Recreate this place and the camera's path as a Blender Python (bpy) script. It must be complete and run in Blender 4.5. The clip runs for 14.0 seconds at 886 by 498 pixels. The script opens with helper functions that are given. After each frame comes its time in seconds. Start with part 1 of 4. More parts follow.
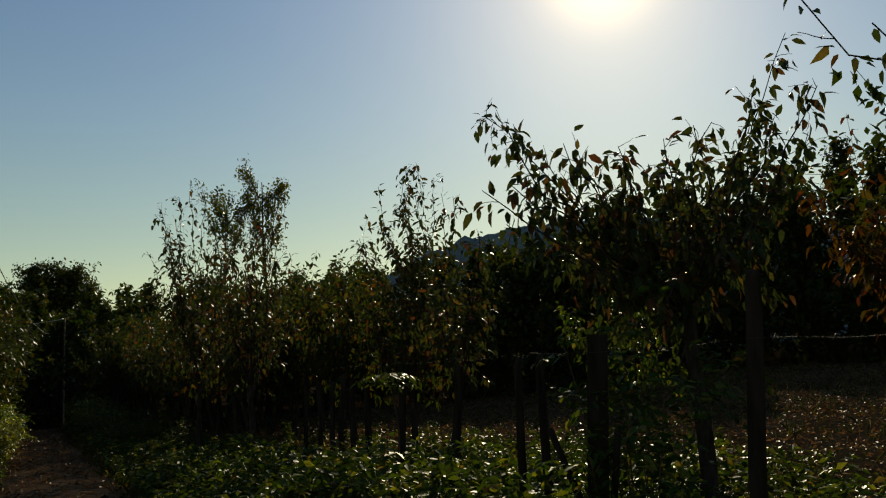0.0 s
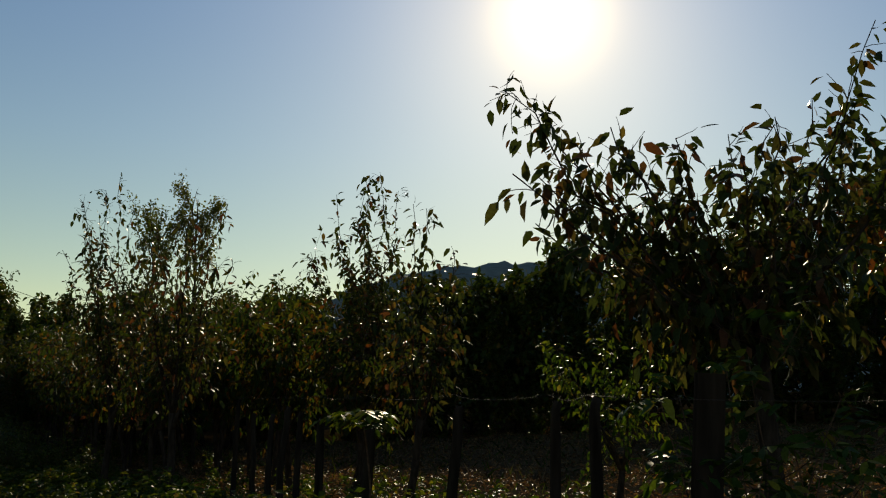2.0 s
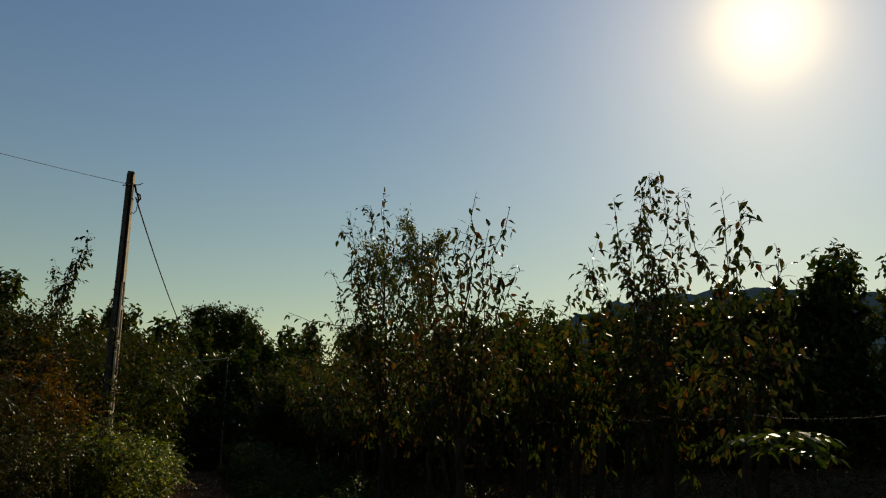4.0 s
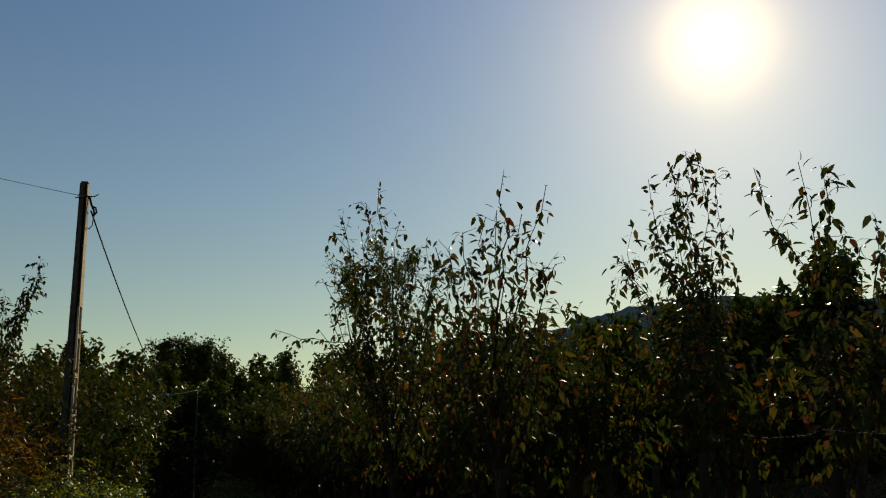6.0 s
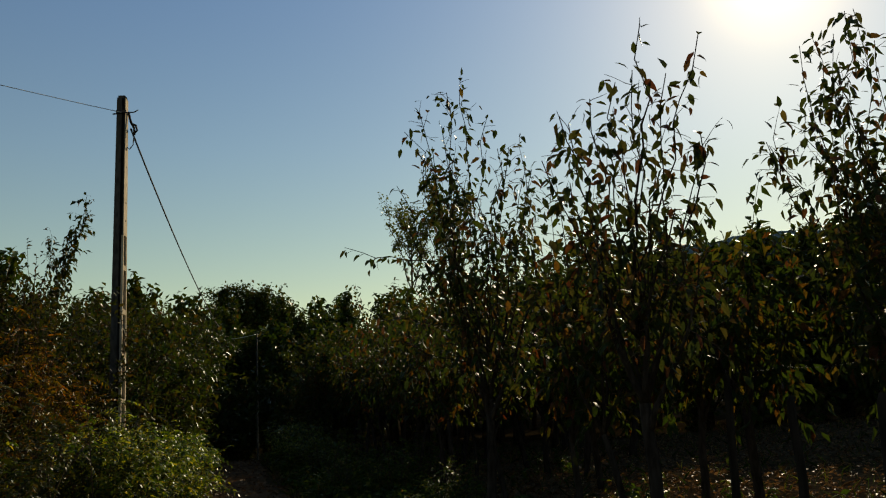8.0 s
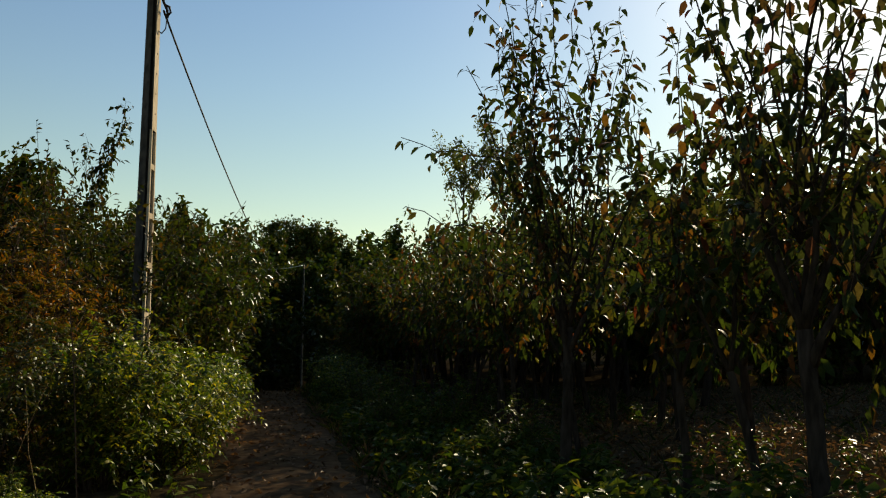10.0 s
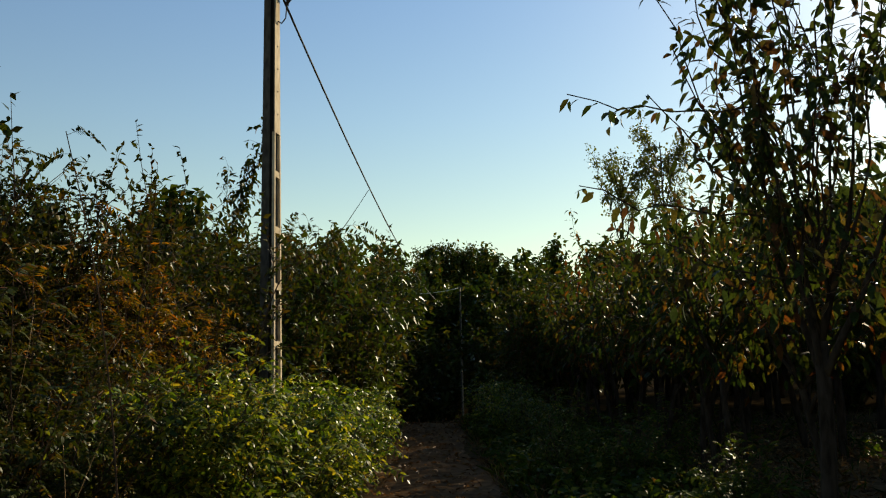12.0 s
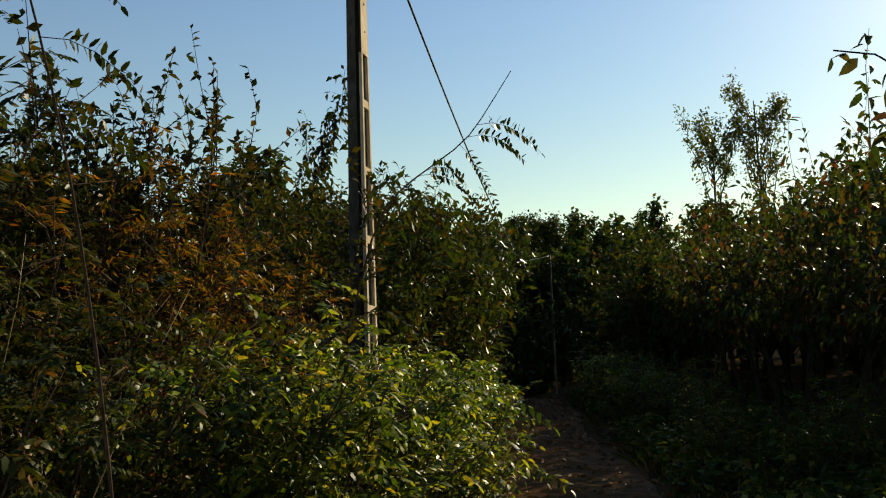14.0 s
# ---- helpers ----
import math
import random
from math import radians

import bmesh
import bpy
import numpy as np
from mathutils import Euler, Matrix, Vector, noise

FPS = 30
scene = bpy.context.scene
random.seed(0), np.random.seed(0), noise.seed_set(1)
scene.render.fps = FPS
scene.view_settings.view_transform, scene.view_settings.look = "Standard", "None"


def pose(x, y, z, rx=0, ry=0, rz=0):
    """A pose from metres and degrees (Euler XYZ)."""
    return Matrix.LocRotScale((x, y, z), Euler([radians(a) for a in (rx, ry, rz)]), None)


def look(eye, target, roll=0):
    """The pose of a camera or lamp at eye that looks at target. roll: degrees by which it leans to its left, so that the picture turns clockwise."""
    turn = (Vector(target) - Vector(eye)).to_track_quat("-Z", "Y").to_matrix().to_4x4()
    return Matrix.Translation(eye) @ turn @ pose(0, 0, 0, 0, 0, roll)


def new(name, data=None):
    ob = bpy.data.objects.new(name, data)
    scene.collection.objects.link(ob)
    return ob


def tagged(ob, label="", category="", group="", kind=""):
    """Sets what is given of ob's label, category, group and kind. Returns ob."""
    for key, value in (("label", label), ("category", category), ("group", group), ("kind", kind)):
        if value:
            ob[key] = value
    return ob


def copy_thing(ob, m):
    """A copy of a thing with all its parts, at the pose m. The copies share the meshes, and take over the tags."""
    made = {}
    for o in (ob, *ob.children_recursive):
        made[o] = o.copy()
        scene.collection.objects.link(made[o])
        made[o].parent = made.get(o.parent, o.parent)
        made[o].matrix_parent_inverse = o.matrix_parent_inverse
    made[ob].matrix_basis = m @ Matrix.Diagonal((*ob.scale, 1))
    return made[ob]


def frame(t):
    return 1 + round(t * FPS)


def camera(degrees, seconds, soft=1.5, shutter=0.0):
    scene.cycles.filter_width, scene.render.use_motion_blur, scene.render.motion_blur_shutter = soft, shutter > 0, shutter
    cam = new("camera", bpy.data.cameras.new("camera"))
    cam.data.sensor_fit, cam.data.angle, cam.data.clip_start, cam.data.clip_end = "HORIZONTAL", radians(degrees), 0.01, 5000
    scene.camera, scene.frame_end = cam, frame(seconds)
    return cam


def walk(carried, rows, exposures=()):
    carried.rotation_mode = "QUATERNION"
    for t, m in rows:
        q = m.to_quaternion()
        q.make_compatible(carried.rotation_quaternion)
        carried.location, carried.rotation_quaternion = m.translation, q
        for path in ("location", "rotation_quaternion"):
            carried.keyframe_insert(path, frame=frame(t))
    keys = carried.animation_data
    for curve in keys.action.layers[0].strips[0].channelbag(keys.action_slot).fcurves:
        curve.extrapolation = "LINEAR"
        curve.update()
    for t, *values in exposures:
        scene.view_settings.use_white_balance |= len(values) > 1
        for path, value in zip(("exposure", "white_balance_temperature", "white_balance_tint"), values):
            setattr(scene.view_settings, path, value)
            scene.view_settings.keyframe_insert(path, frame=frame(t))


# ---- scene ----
cam = camera(54.0, 14.0, 1.15)
PATH = [
    (0, (-0.004, -0.025, 1.584), (0.865, 1.756, 1.853), -2.5),
    (0.5, (0.174, 0.405, 1.598), (0.975, 2.211, 1.908), -1.5),
    (1, (0.25, 0.865, 1.592), (1.191, 2.605, 1.884), -1.1),
    (1.5, (0.371, 1.383, 1.614), (1.479, 3.012, 1.96), 0.3),
    (2, (0.383, 1.862, 1.606), (1.379, 3.56, 1.955), 0.8),
    (2.5, (0.308, 2.301, 1.578), (1.109, 4.101, 1.926), -1.5),
    (3, (0.293, 2.747, 1.592), (0.902, 4.612, 1.98), 0.0),
    (3.5, (0.134, 3.16, 1.528), (0.712, 5.034, 1.921), 1.9),
    (3.7, (0.079, 3.32, 1.503), (0.631, 5.201, 1.901), 1.7),
    (5.8, (-0.054, 5.448, 1.604), (0.534, 7.304, 2.063), -1.0),
    (6, (-0.035, 5.627, 1.588), (0.583, 7.473, 2.047), -1.6),
    (6.5, (0.043, 6.175, 1.612), (0.765, 7.985, 2.059), -2.0),
    (7, (0.033, 6.626, 1.57), (0.824, 8.423, 1.952), -0.5),
    (7.5, (0.078, 7.257, 1.555), (0.643, 9.14, 1.919), -1.0),
    (8, (0.054, 7.758, 1.533), (0.562, 9.662, 1.871), -2.6),
    (8.2, (0.085, 7.956, 1.524), (0.607, 9.862, 1.831), -2.5),
    (10.3, (0.309, 9.884, 1.324), (0.699, 11.833, 1.54), 0.5),
    (10.5, (0.337, 10.103, 1.328), (0.728, 12.052, 1.548), 0.6),
    (11, (0.392, 10.641, 1.347), (0.632, 12.606, 1.635), -1.4),
    (11.5, (0.417, 11.174, 1.365), (0.591, 13.14, 1.685), -0.6),
    (12, (0.474, 11.725, 1.374), (0.518, 13.706, 1.645), -1.3),
    (12.5, (0.448, 12.227, 1.337), (0.389, 14.213, 1.562), -2.0),
    (13, (0.386, 12.825, 1.309), (0.134, 14.795, 1.54), -1.6),
    (13.5, (0.223, 13.325, 1.338), (-0.016, 15.297, 1.575), -2.6),
    (14, (0.004, 13.736, 1.333), (-0.133, 15.72, 1.55), -1.9),
]
EXPOSURES = [(t, e, 7150, 3) for t, e in ((0, 0.38), (0.5, 0.4), (1.5, 0.6), (2, 0.5), (3.5, 0.24), (6.5, 0.36), (8.2, 0.56), (10.3, 1.15), (12.5, 1.28), (14, 1.28))]
walk(cam, [(t, look(eye, target, roll)) for t, eye, target, roll in PATH], EXPOSURES)

# ---- world, sun, exposure ----
SUN_AZ, SUN_EL = radians(37.7), radians(25.1)          # from +y towards +x, above the horizon
SUN_DIR = Vector((math.sin(SUN_AZ) * math.cos(SUN_EL), math.cos(SUN_AZ) * math.cos(SUN_EL), math.sin(SUN_EL)))
world = bpy.data.worlds.new("sky")
scene.world = world
world.use_nodes = True
wn, wl = world.node_tree.nodes, world.node_tree.links
sky = wn.new("ShaderNodeTexSky")
sky.sky_type, sky.sun_disc = "NISHITA", False
sky.sun_elevation, sky.sun_rotation = SUN_EL, SUN_AZ
sky.altitude, sky.air_density, sky.dust_density, sky.ozone_density = 200, 1.05, 0.2, 1.3
wn["Background"].inputs[1].default_value = 0.054
# the sun's disc with the bright haze close around it
tc = wn.new("ShaderNodeTexCoord")
dot = wn.new("ShaderNodeVectorMath")
dot.operation = "DOT_PRODUCT"
dot.inputs[1].default_value = SUN_DIR
wl.new(tc.outputs["Generated"], dot.inputs[0])


def wmath(op, a, b):
    n = wn.new("ShaderNodeMath")
    n.operation = op
    for k, v in enumerate((a, b)):
        if isinstance(v, (int, float)):
            n.inputs[k].default_value = v
        else:
            wl.new(v, n.inputs[k])
    return n.outputs[0]


pos = wmath("MAXIMUM", dot.outputs["Value"], 0.0)
tight = wmath("ADD", wmath("MULTIPLY", wmath("POWER", pos, 800.0), 0.85), wmath("MULTIPLY", wmath("POWER", pos, 110.0), 0.25))
wide = wmath("MULTIPLY", wmath("POWER", pos, 22.0), 0.11)
glow = wn.new("ShaderNodeBackground")
glow.inputs[0].default_value = (1.0, 0.7, 0.34, 1)
wl.new(tight, glow.inputs[1])
veil = wn.new("ShaderNodeBackground")
veil.inputs[0].default_value = (1.0, 0.86, 0.72, 1)
wl.new(wide, veil.inputs[1])
# dusty yellow towards the horizon, deeper blue above
sep = wn.new("ShaderNodeSeparateXYZ")
wl.new(tc.outputs["Generated"], sep.inputs[0])
tone = wn.new("ShaderNodeValToRGB")
stops = tone.color_ramp.elements
stops.new(0.28)
for el, (p, c) in zip(stops, ((0.1, (1.12, 1.03, 0.74)), (0.28, (0.99, 1.02, 1.0)), (0.5, (0.84, 0.97, 1.17)))):
    el.position, el.color = p, (*c, 1)
wl.new(sep.outputs[2], tone.inputs[0])
tint = wn.new("ShaderNodeMix")
tint.data_type, tint.blend_type = "RGBA", "MULTIPLY"
tint.inputs[0].default_value = 1.0
wl.new(sky.outputs[0], tint.inputs[6])
wl.new(tone.outputs[0], tint.inputs[7])
wl.new(tint.outputs[2], wn["Background"].inputs[0])
add = wn.new("ShaderNodeAddShader")
wl.new(wn["Background"].outputs[0], add.inputs[0])
wl.new(glow.outputs[0], add.inputs[1])
both = wn.new("ShaderNodeAddShader")
wl.new(add.outputs[0], both.inputs[0])
wl.new(veil.outputs[0], both.inputs[1])
wl.new(both.outputs[0], wn["World Output"].inputs[0])

sun = new("sun", bpy.data.lights.new("sun", "SUN"))
sun.data.energy, sun.data.angle, sun.data.color = 5.0, radians(0.5), (1.0, 0.85, 0.64)
sun.matrix_world = look(SUN_DIR * 60, (0, 0, 0))


# ---- materials ----
def mat(name):
    m = bpy.data.materials.new(name)
    m.use_nodes = True
    return m, m.node_tree.nodes, m.node_tree.links, m.node_tree.nodes["Principled BSDF"]


def ramp(nodes, stops):
    r = nodes.new("ShaderNodeValToRGB")
    e = r.color_ramp.elements
    while len(e) < len(stops):
        e.new(0.5)
    for el, (p, c) in zip(e, stops):
        el.position, el.color = p, (*c, 1)
    return r


def leaf_mat(name, stops, gloss=0.38, through_light=0.4, warm=(1.3, 1.2, 0.45), shine=0.11):
    """Leaf blade: each leaf takes its own shade, part of the light comes through it."""
    m, n, l, b = mat(name)
    g = n.new("ShaderNodeNewGeometry")
    r = ramp(n, stops)
    l.new(g.outputs["Random Per Island"], r.inputs[0])
    tex = n.new("ShaderNodeTexCoord")
    no = n.new("ShaderNodeTexNoise")
    no.inputs["Scale"].default_value = 60
    no.inputs["Detail"].default_value = 3
    l.new(tex.outputs["Object"], no.inputs[0])
    info = n.new("ShaderNodeObjectInfo")
    hs = n.new("ShaderNodeHueSaturation")
    mr = n.new("ShaderNodeMapRange")
    mr.inputs[3].default_value, mr.inputs[4].default_value = 0.485, 0.515
    l.new(info.outputs["Random"], mr.inputs[0])
    l.new(mr.outputs[0], hs.inputs["Hue"])
    mv = n.new("ShaderNodeMapRange")
    mv.inputs[1].default_value, mv.inputs[2].default_value = 0.25, 0.75
    mv.inputs[3].default_value, mv.inputs[4].default_value = 0.65, 1.3
    l.new(no.outputs[0], mv.inputs[0])
    l.new(mv.outputs[0], hs.inputs["Value"])
    l.new(r.outputs[0], hs.inputs["Color"])
    l.new(hs.outputs[0], b.inputs["Base Color"])
    b.inputs["Roughness"].default_value = gloss
    b.inputs["IOR"].default_value = 1.33
    b.inputs["Specular IOR Level"].default_value = shine
    t = n.new("ShaderNodeBsdfTranslucent")
    mul = n.new("ShaderNodeMix")
    mul.data_type, mul.blend_type = "RGBA", "MULTIPLY"
    mul.inputs[0].default_value = 1
    mul.inputs[7].default_value = (*warm, 1)
    l.new(hs.outputs[0], mul.inputs[6])
    l.new(mul.outputs[2], t.inputs[0])
    mx = n.new("ShaderNodeMixShader")
    mx.inputs[0].default_value = through_light
    l.new(b.outputs[0], mx.inputs[1])
    l.new(t.outputs[0], mx.inputs[2])
    l.new(mx.outputs[0], n["Material Output"].inputs[0])
    return m


def rough_mat(name, c1, c2, scale, rough=0.9, bump=0.4, stretch=(1, 1, 1), c3=None, big=0.6):
    """Rough surface: fine grain over broad stains, with relief."""
    m, n, l, b = mat(name)
    tex = n.new("ShaderNodeTexCoord")
    mp = n.new("ShaderNodeMapping")
    mp.inputs["Scale"].default_value = stretch
    l.new(tex.outputs["Object"], mp.inputs[0])
    fine = n.new("ShaderNodeTexNoise")
    fine.inputs["Scale"].default_value, fine.inputs["Detail"].default_value = scale, 8
    l.new(mp.outputs[0], fine.inputs[0])
    broad = n.new("ShaderNodeTexNoise")
    broad.inputs["Scale"].default_value, broad.inputs["Detail"].default_value = big, 4
    l.new(tex.outputs["Object"], broad.inputs[0])
    r = ramp(n, [(0.32, c1), (0.68, c2)])
    l.new(fine.outputs[0], r.inputs[0])
    r2 = ramp(n, [(0.4, (1, 1, 1)), (0.7, c3 or (0.6, 0.6, 0.6))])
    l.new(broad.outputs[0], r2.inputs[0])
    mul = n.new("ShaderNodeMix")
    mul.data_type, mul.blend_type = "RGBA", "MULTIPLY"
    mul.inputs[0].default_value = 1
    l.new(r.outputs[0], mul.inputs[6])
    l.new(r2.outputs[0], mul.inputs[7])
    n.remove(b)
    b = n.new("ShaderNodeBsdfDiffuse")
    l.new(b.outputs[0], n["Material Output"].inputs[0])
    l.new(mul.outputs[2], b.inputs["Color"])
    b.inputs["Roughness"].default_value = rough
    bp = n.new("ShaderNodeBump")
    bp.inputs["Strength"].default_value, bp.inputs["Distance"].default_value = bump, 0.02
    l.new(fine.outputs[0], bp.inputs["Height"])
    l.new(bp.outputs[0], b.inputs["Normal"])
    return m


M_PEAR = leaf_mat("pear_leaf", [(0.0, (0.018, 0.03, 0.009)), (0.55, (0.03, 0.045, 0.012)), (0.78, (0.05, 0.046, 0.014)), (0.9, (0.062, 0.033, 0.014)), (0.97, (0.07, 0.028, 0.013)), (1.0, (0.1, 0.085, 0.018))], 0.42, 0.32, (1.15, 1.0, 0.6))
M_PEAR_FAR = leaf_mat("orchard_leaf", [(0.0, (0.015, 0.027, 0.007)), (0.55, (0.027, 0.042, 0.010)), (0.78, (0.054, 0.047, 0.012)), (0.92, (0.086, 0.039, 0.011)), (1.0, (0.068, 0.020, 0.009))], 0.5, 0.37)
M_GREEN = leaf_mat("fresh_leaf", [(0.0, (0.014, 0.032, 0.005)), (0.45, (0.042, 0.078, 0.01)), (0.78, (0.15, 0.185, 0.02)), (1.0, (0.25, 0.21, 0.03))], 0.4, 0.42, shine=0.2)
M_WEED = leaf_mat("weed_leaf", [(0.0, (0.016, 0.033, 0.006)), (0.55, (0.032, 0.058, 0.010)), (0.82, (0.066, 0.086, 0.014)), (0.93, (0.123, 0.132, 0.022)), (1.0, (0.114, 0.070, 0.026))], 0.45, 0.34, shine=0.07)
M_ROBINIA = leaf_mat("pinnate_leaf", [(0.0, (0.014, 0.022, 0.004)), (0.6, (0.026, 0.034, 0.007)), (0.9, (0.057, 0.045, 0.010)), (1.0, (0.071, 0.030, 0.008))], 0.42, 0.26, shine=0.09)
M_SUMAC = leaf_mat("autumn_leaf", [(0.0, (0.036, 0.035, 0.004)), (0.35, (0.078, 0.059, 0.008)), (0.65, (0.156, 0.089, 0.010)), (0.88, (0.187, 0.061, 0.010)), (1.0, (0.055, 0.041, 0.008))], 0.42, 0.36)
M_WOOD = leaf_mat("woodland_leaf", [(0.0, (0.017, 0.032, 0.007)), (0.6, (0.029, 0.047, 0.008)), (0.9, (0.053, 0.057, 0.012)), (1.0, (0.081, 0.046, 0.012))], 0.4, 0.25)
M_RUSSET = leaf_mat("russet_leaf", [(0.0, (0.022, 0.025, 0.006)), (0.4, (0.045, 0.031, 0.008)), (0.75, (0.075, 0.035, 0.008)), (1.0, (0.066, 0.019, 0.007))], 0.48, 0.3)
M_POPLAR = leaf_mat("poplar_leaf", [(0.0, (0.045, 0.065, 0.018)), (1.0, (0.095, 0.1, 0.032))], 0.4, 0.38)
M_LITTER = leaf_mat("fallen_leaf", [(0.0, (0.06, 0.03, 0.012)), (0.5, (0.115, 0.062, 0.024)), (1.0, (0.19, 0.11, 0.045))], 0.55, 0.18, (1.1, 1.0, 0.8))
M_STRAW = leaf_mat("dry_stalk", [(0.0, (0.108, 0.069, 0.030)), (1.0, (0.195, 0.133, 0.064))], 0.5, 0.15, (1.080, 0.950, 0.720))
M_BARK = rough_mat("bark", (0.018, 0.014, 0.011), (0.054, 0.043, 0.035), 26, 0.92, 0.6, (1, 1, 0.25))
M_TWIG = rough_mat("twig_bark", (0.045, 0.03, 0.021), (0.11, 0.075, 0.052), 30, 0.8, 0.2)
# weathered concrete darkened for the pole's sunless face: shade put into the colour
M_CONC_SHADE = rough_mat("weathered_concrete_shaded", (0.05, 0.047, 0.044), (0.115, 0.106, 0.096), 18, 0.9, 0.35, (1, 1, 0.4), (0.7, 0.68, 0.62), 1.4)
# lighter copy of the concrete: sunlight on the pole's side painted in
M_CONC_LIT = rough_mat("concrete_sunlit", (0.36, 0.3, 0.22), (0.52, 0.44, 0.33), 18, 0.2, 0.05, (1, 1, 0.4), (0.75, 0.72, 0.66), 1.4)
M_BLACK = rough_mat("black_concrete", (0.012, 0.011, 0.01), (0.03, 0.027, 0.024), 18, 0.95, 0.3, (1, 1, 0.3))
M_POST = rough_mat("grey_weathered_wood", (0.013, 0.011, 0.009), (0.038, 0.031, 0.025), 20, 0.9, 0.5, (1, 1, 0.12))
M_GROUND = rough_mat("leaf_strewn_soil", (0.040, 0.027, 0.015), (0.092, 0.062, 0.034), 5, 0.95, 0.8, (1, 1, 1), (0.6, 0.66, 0.5), 0.35)
M_PATH = rough_mat("trodden_earth", (0.07, 0.042, 0.023), (0.15, 0.095, 0.053), 7, 0.95, 0.7, (1, 1, 1), (0.7, 0.66, 0.6), 0.8)
# the ridge's blue-grey has the haze of distance mixed into the base colour
M_HILL = rough_mat("hazy_wooded_hillside", (0.085, 0.12, 0.14), (0.12, 0.16, 0.18), 0.05, 1.0, 0.2, (1, 1, 1), (0.8, 0.8, 0.8), 0.004)
M_CABLE, _n, _l, _b = mat("black_cable")
_b.inputs["Base Color"].default_value, _b.inputs["Roughness"].default_value = (0.008, 0.008, 0.009, 1), 0.95
M_WIRE, _n, _l, _b = mat("galvanised_wire")
_b.inputs["Base Color"].default_value, _b.inputs["Roughness"].default_value, _b.inputs["Metallic"].default_value = (0.035, 0.025, 0.02, 1), 0.85, 0.0
M_PALE, _n, _l, _b = mat("pale_wire")
_b.inputs["Base Color"].default_value, _b.inputs["Roughness"].default_value = (0.55, 0.53, 0.48, 1), 0.5
M_CERAMIC, _n, _l, _b = mat("brown_ceramic")
_b.inputs["Base Color"].default_value, _b.inputs["Roughness"].default_value = (0.06, 0.03, 0.02, 1), 0.25


# ---- mesh helpers ----
class Geo:
    """Gathers vertices and triangles, then makes one mesh of them."""

    def __init__(self):
        self.v, self.f, self.n = [], [], 0

    def put(self, v, f):
        self.v.append(np.asarray(v, float).reshape(-1, 3))
        self.f.append(np.asarray(f, int).reshape(-1, 3) + self.n)
        self.n += len(self.v[-1])
        return self

    def mesh(self, name, material, smooth=True):
        v, f = np.concatenate(self.v), np.concatenate(self.f)
        me = bpy.data.meshes.new(name)
        me.vertices.add(len(v))
        me.vertices.foreach_set("co", v.astype(np.float32).ravel())
        me.loops.add(f.size)
        me.loops.foreach_set("vertex_index", f.astype(np.int32).ravel())
        me.polygons.add(len(f))
        me.polygons.foreach_set("loop_start", np.arange(0, f.size, 3, dtype=np.int32))
        me.polygons.foreach_set("use_smooth", np.full(len(f), smooth))
        me.update(calc_edges=True)
        me.validate()
        me.materials.append(material)
        return me


def unit(a):
    a = np.asarray(a, float)
    return a / np.maximum(np.linalg.norm(a, axis=-1, keepdims=True), 1e-9)


def tube(geo, pts, r0, r1, sides=6, power=1.0):
    """A tapered, closed tube along a line of points."""
    pts = np.asarray(pts, float)
    n = len(pts)
    t = unit(np.gradient(pts, axis=0))
    ref = np.array((0.37, 0.92, 0.1)) if abs(t[0][2]) > 0.6 else np.array((0, 0, 1.0))
    a = unit(np.cross(t, ref))
    b = np.cross(t, a)
    r = r0 + (r1 - r0) * np.linspace(0, 1, n) ** power
    ang = np.linspace(0, 2 * np.pi, sides, endpoint=False)
    ring = pts[:, None] + r[:, None, None] * (a[:, None] * np.cos(ang)[None, :, None] + b[:, None] * np.sin(ang)[None, :, None])
    v = np.concatenate([ring.reshape(-1, 3), pts[:1], pts[-1:]])
    i, j = np.meshgrid(np.arange(n - 1), np.arange(sides), indexing="ij")
    p, q = (i * sides + j).ravel(), (i * sides + (j + 1) % sides).ravel()
    f = np.concatenate([np.stack([p, q, q + sides], 1), np.stack([p, q + sides, p + sides], 1)])
    k = np.arange(sides)
    f = np.concatenate([f, np.stack([np.full(sides, n * sides), (k + 1) % sides, k], 1),
                        np.stack([np.full(sides, n * sides + 1), (n - 1) * sides + k, (n - 1) * sides + (k + 1) % sides], 1)])
    geo.put(v, f)


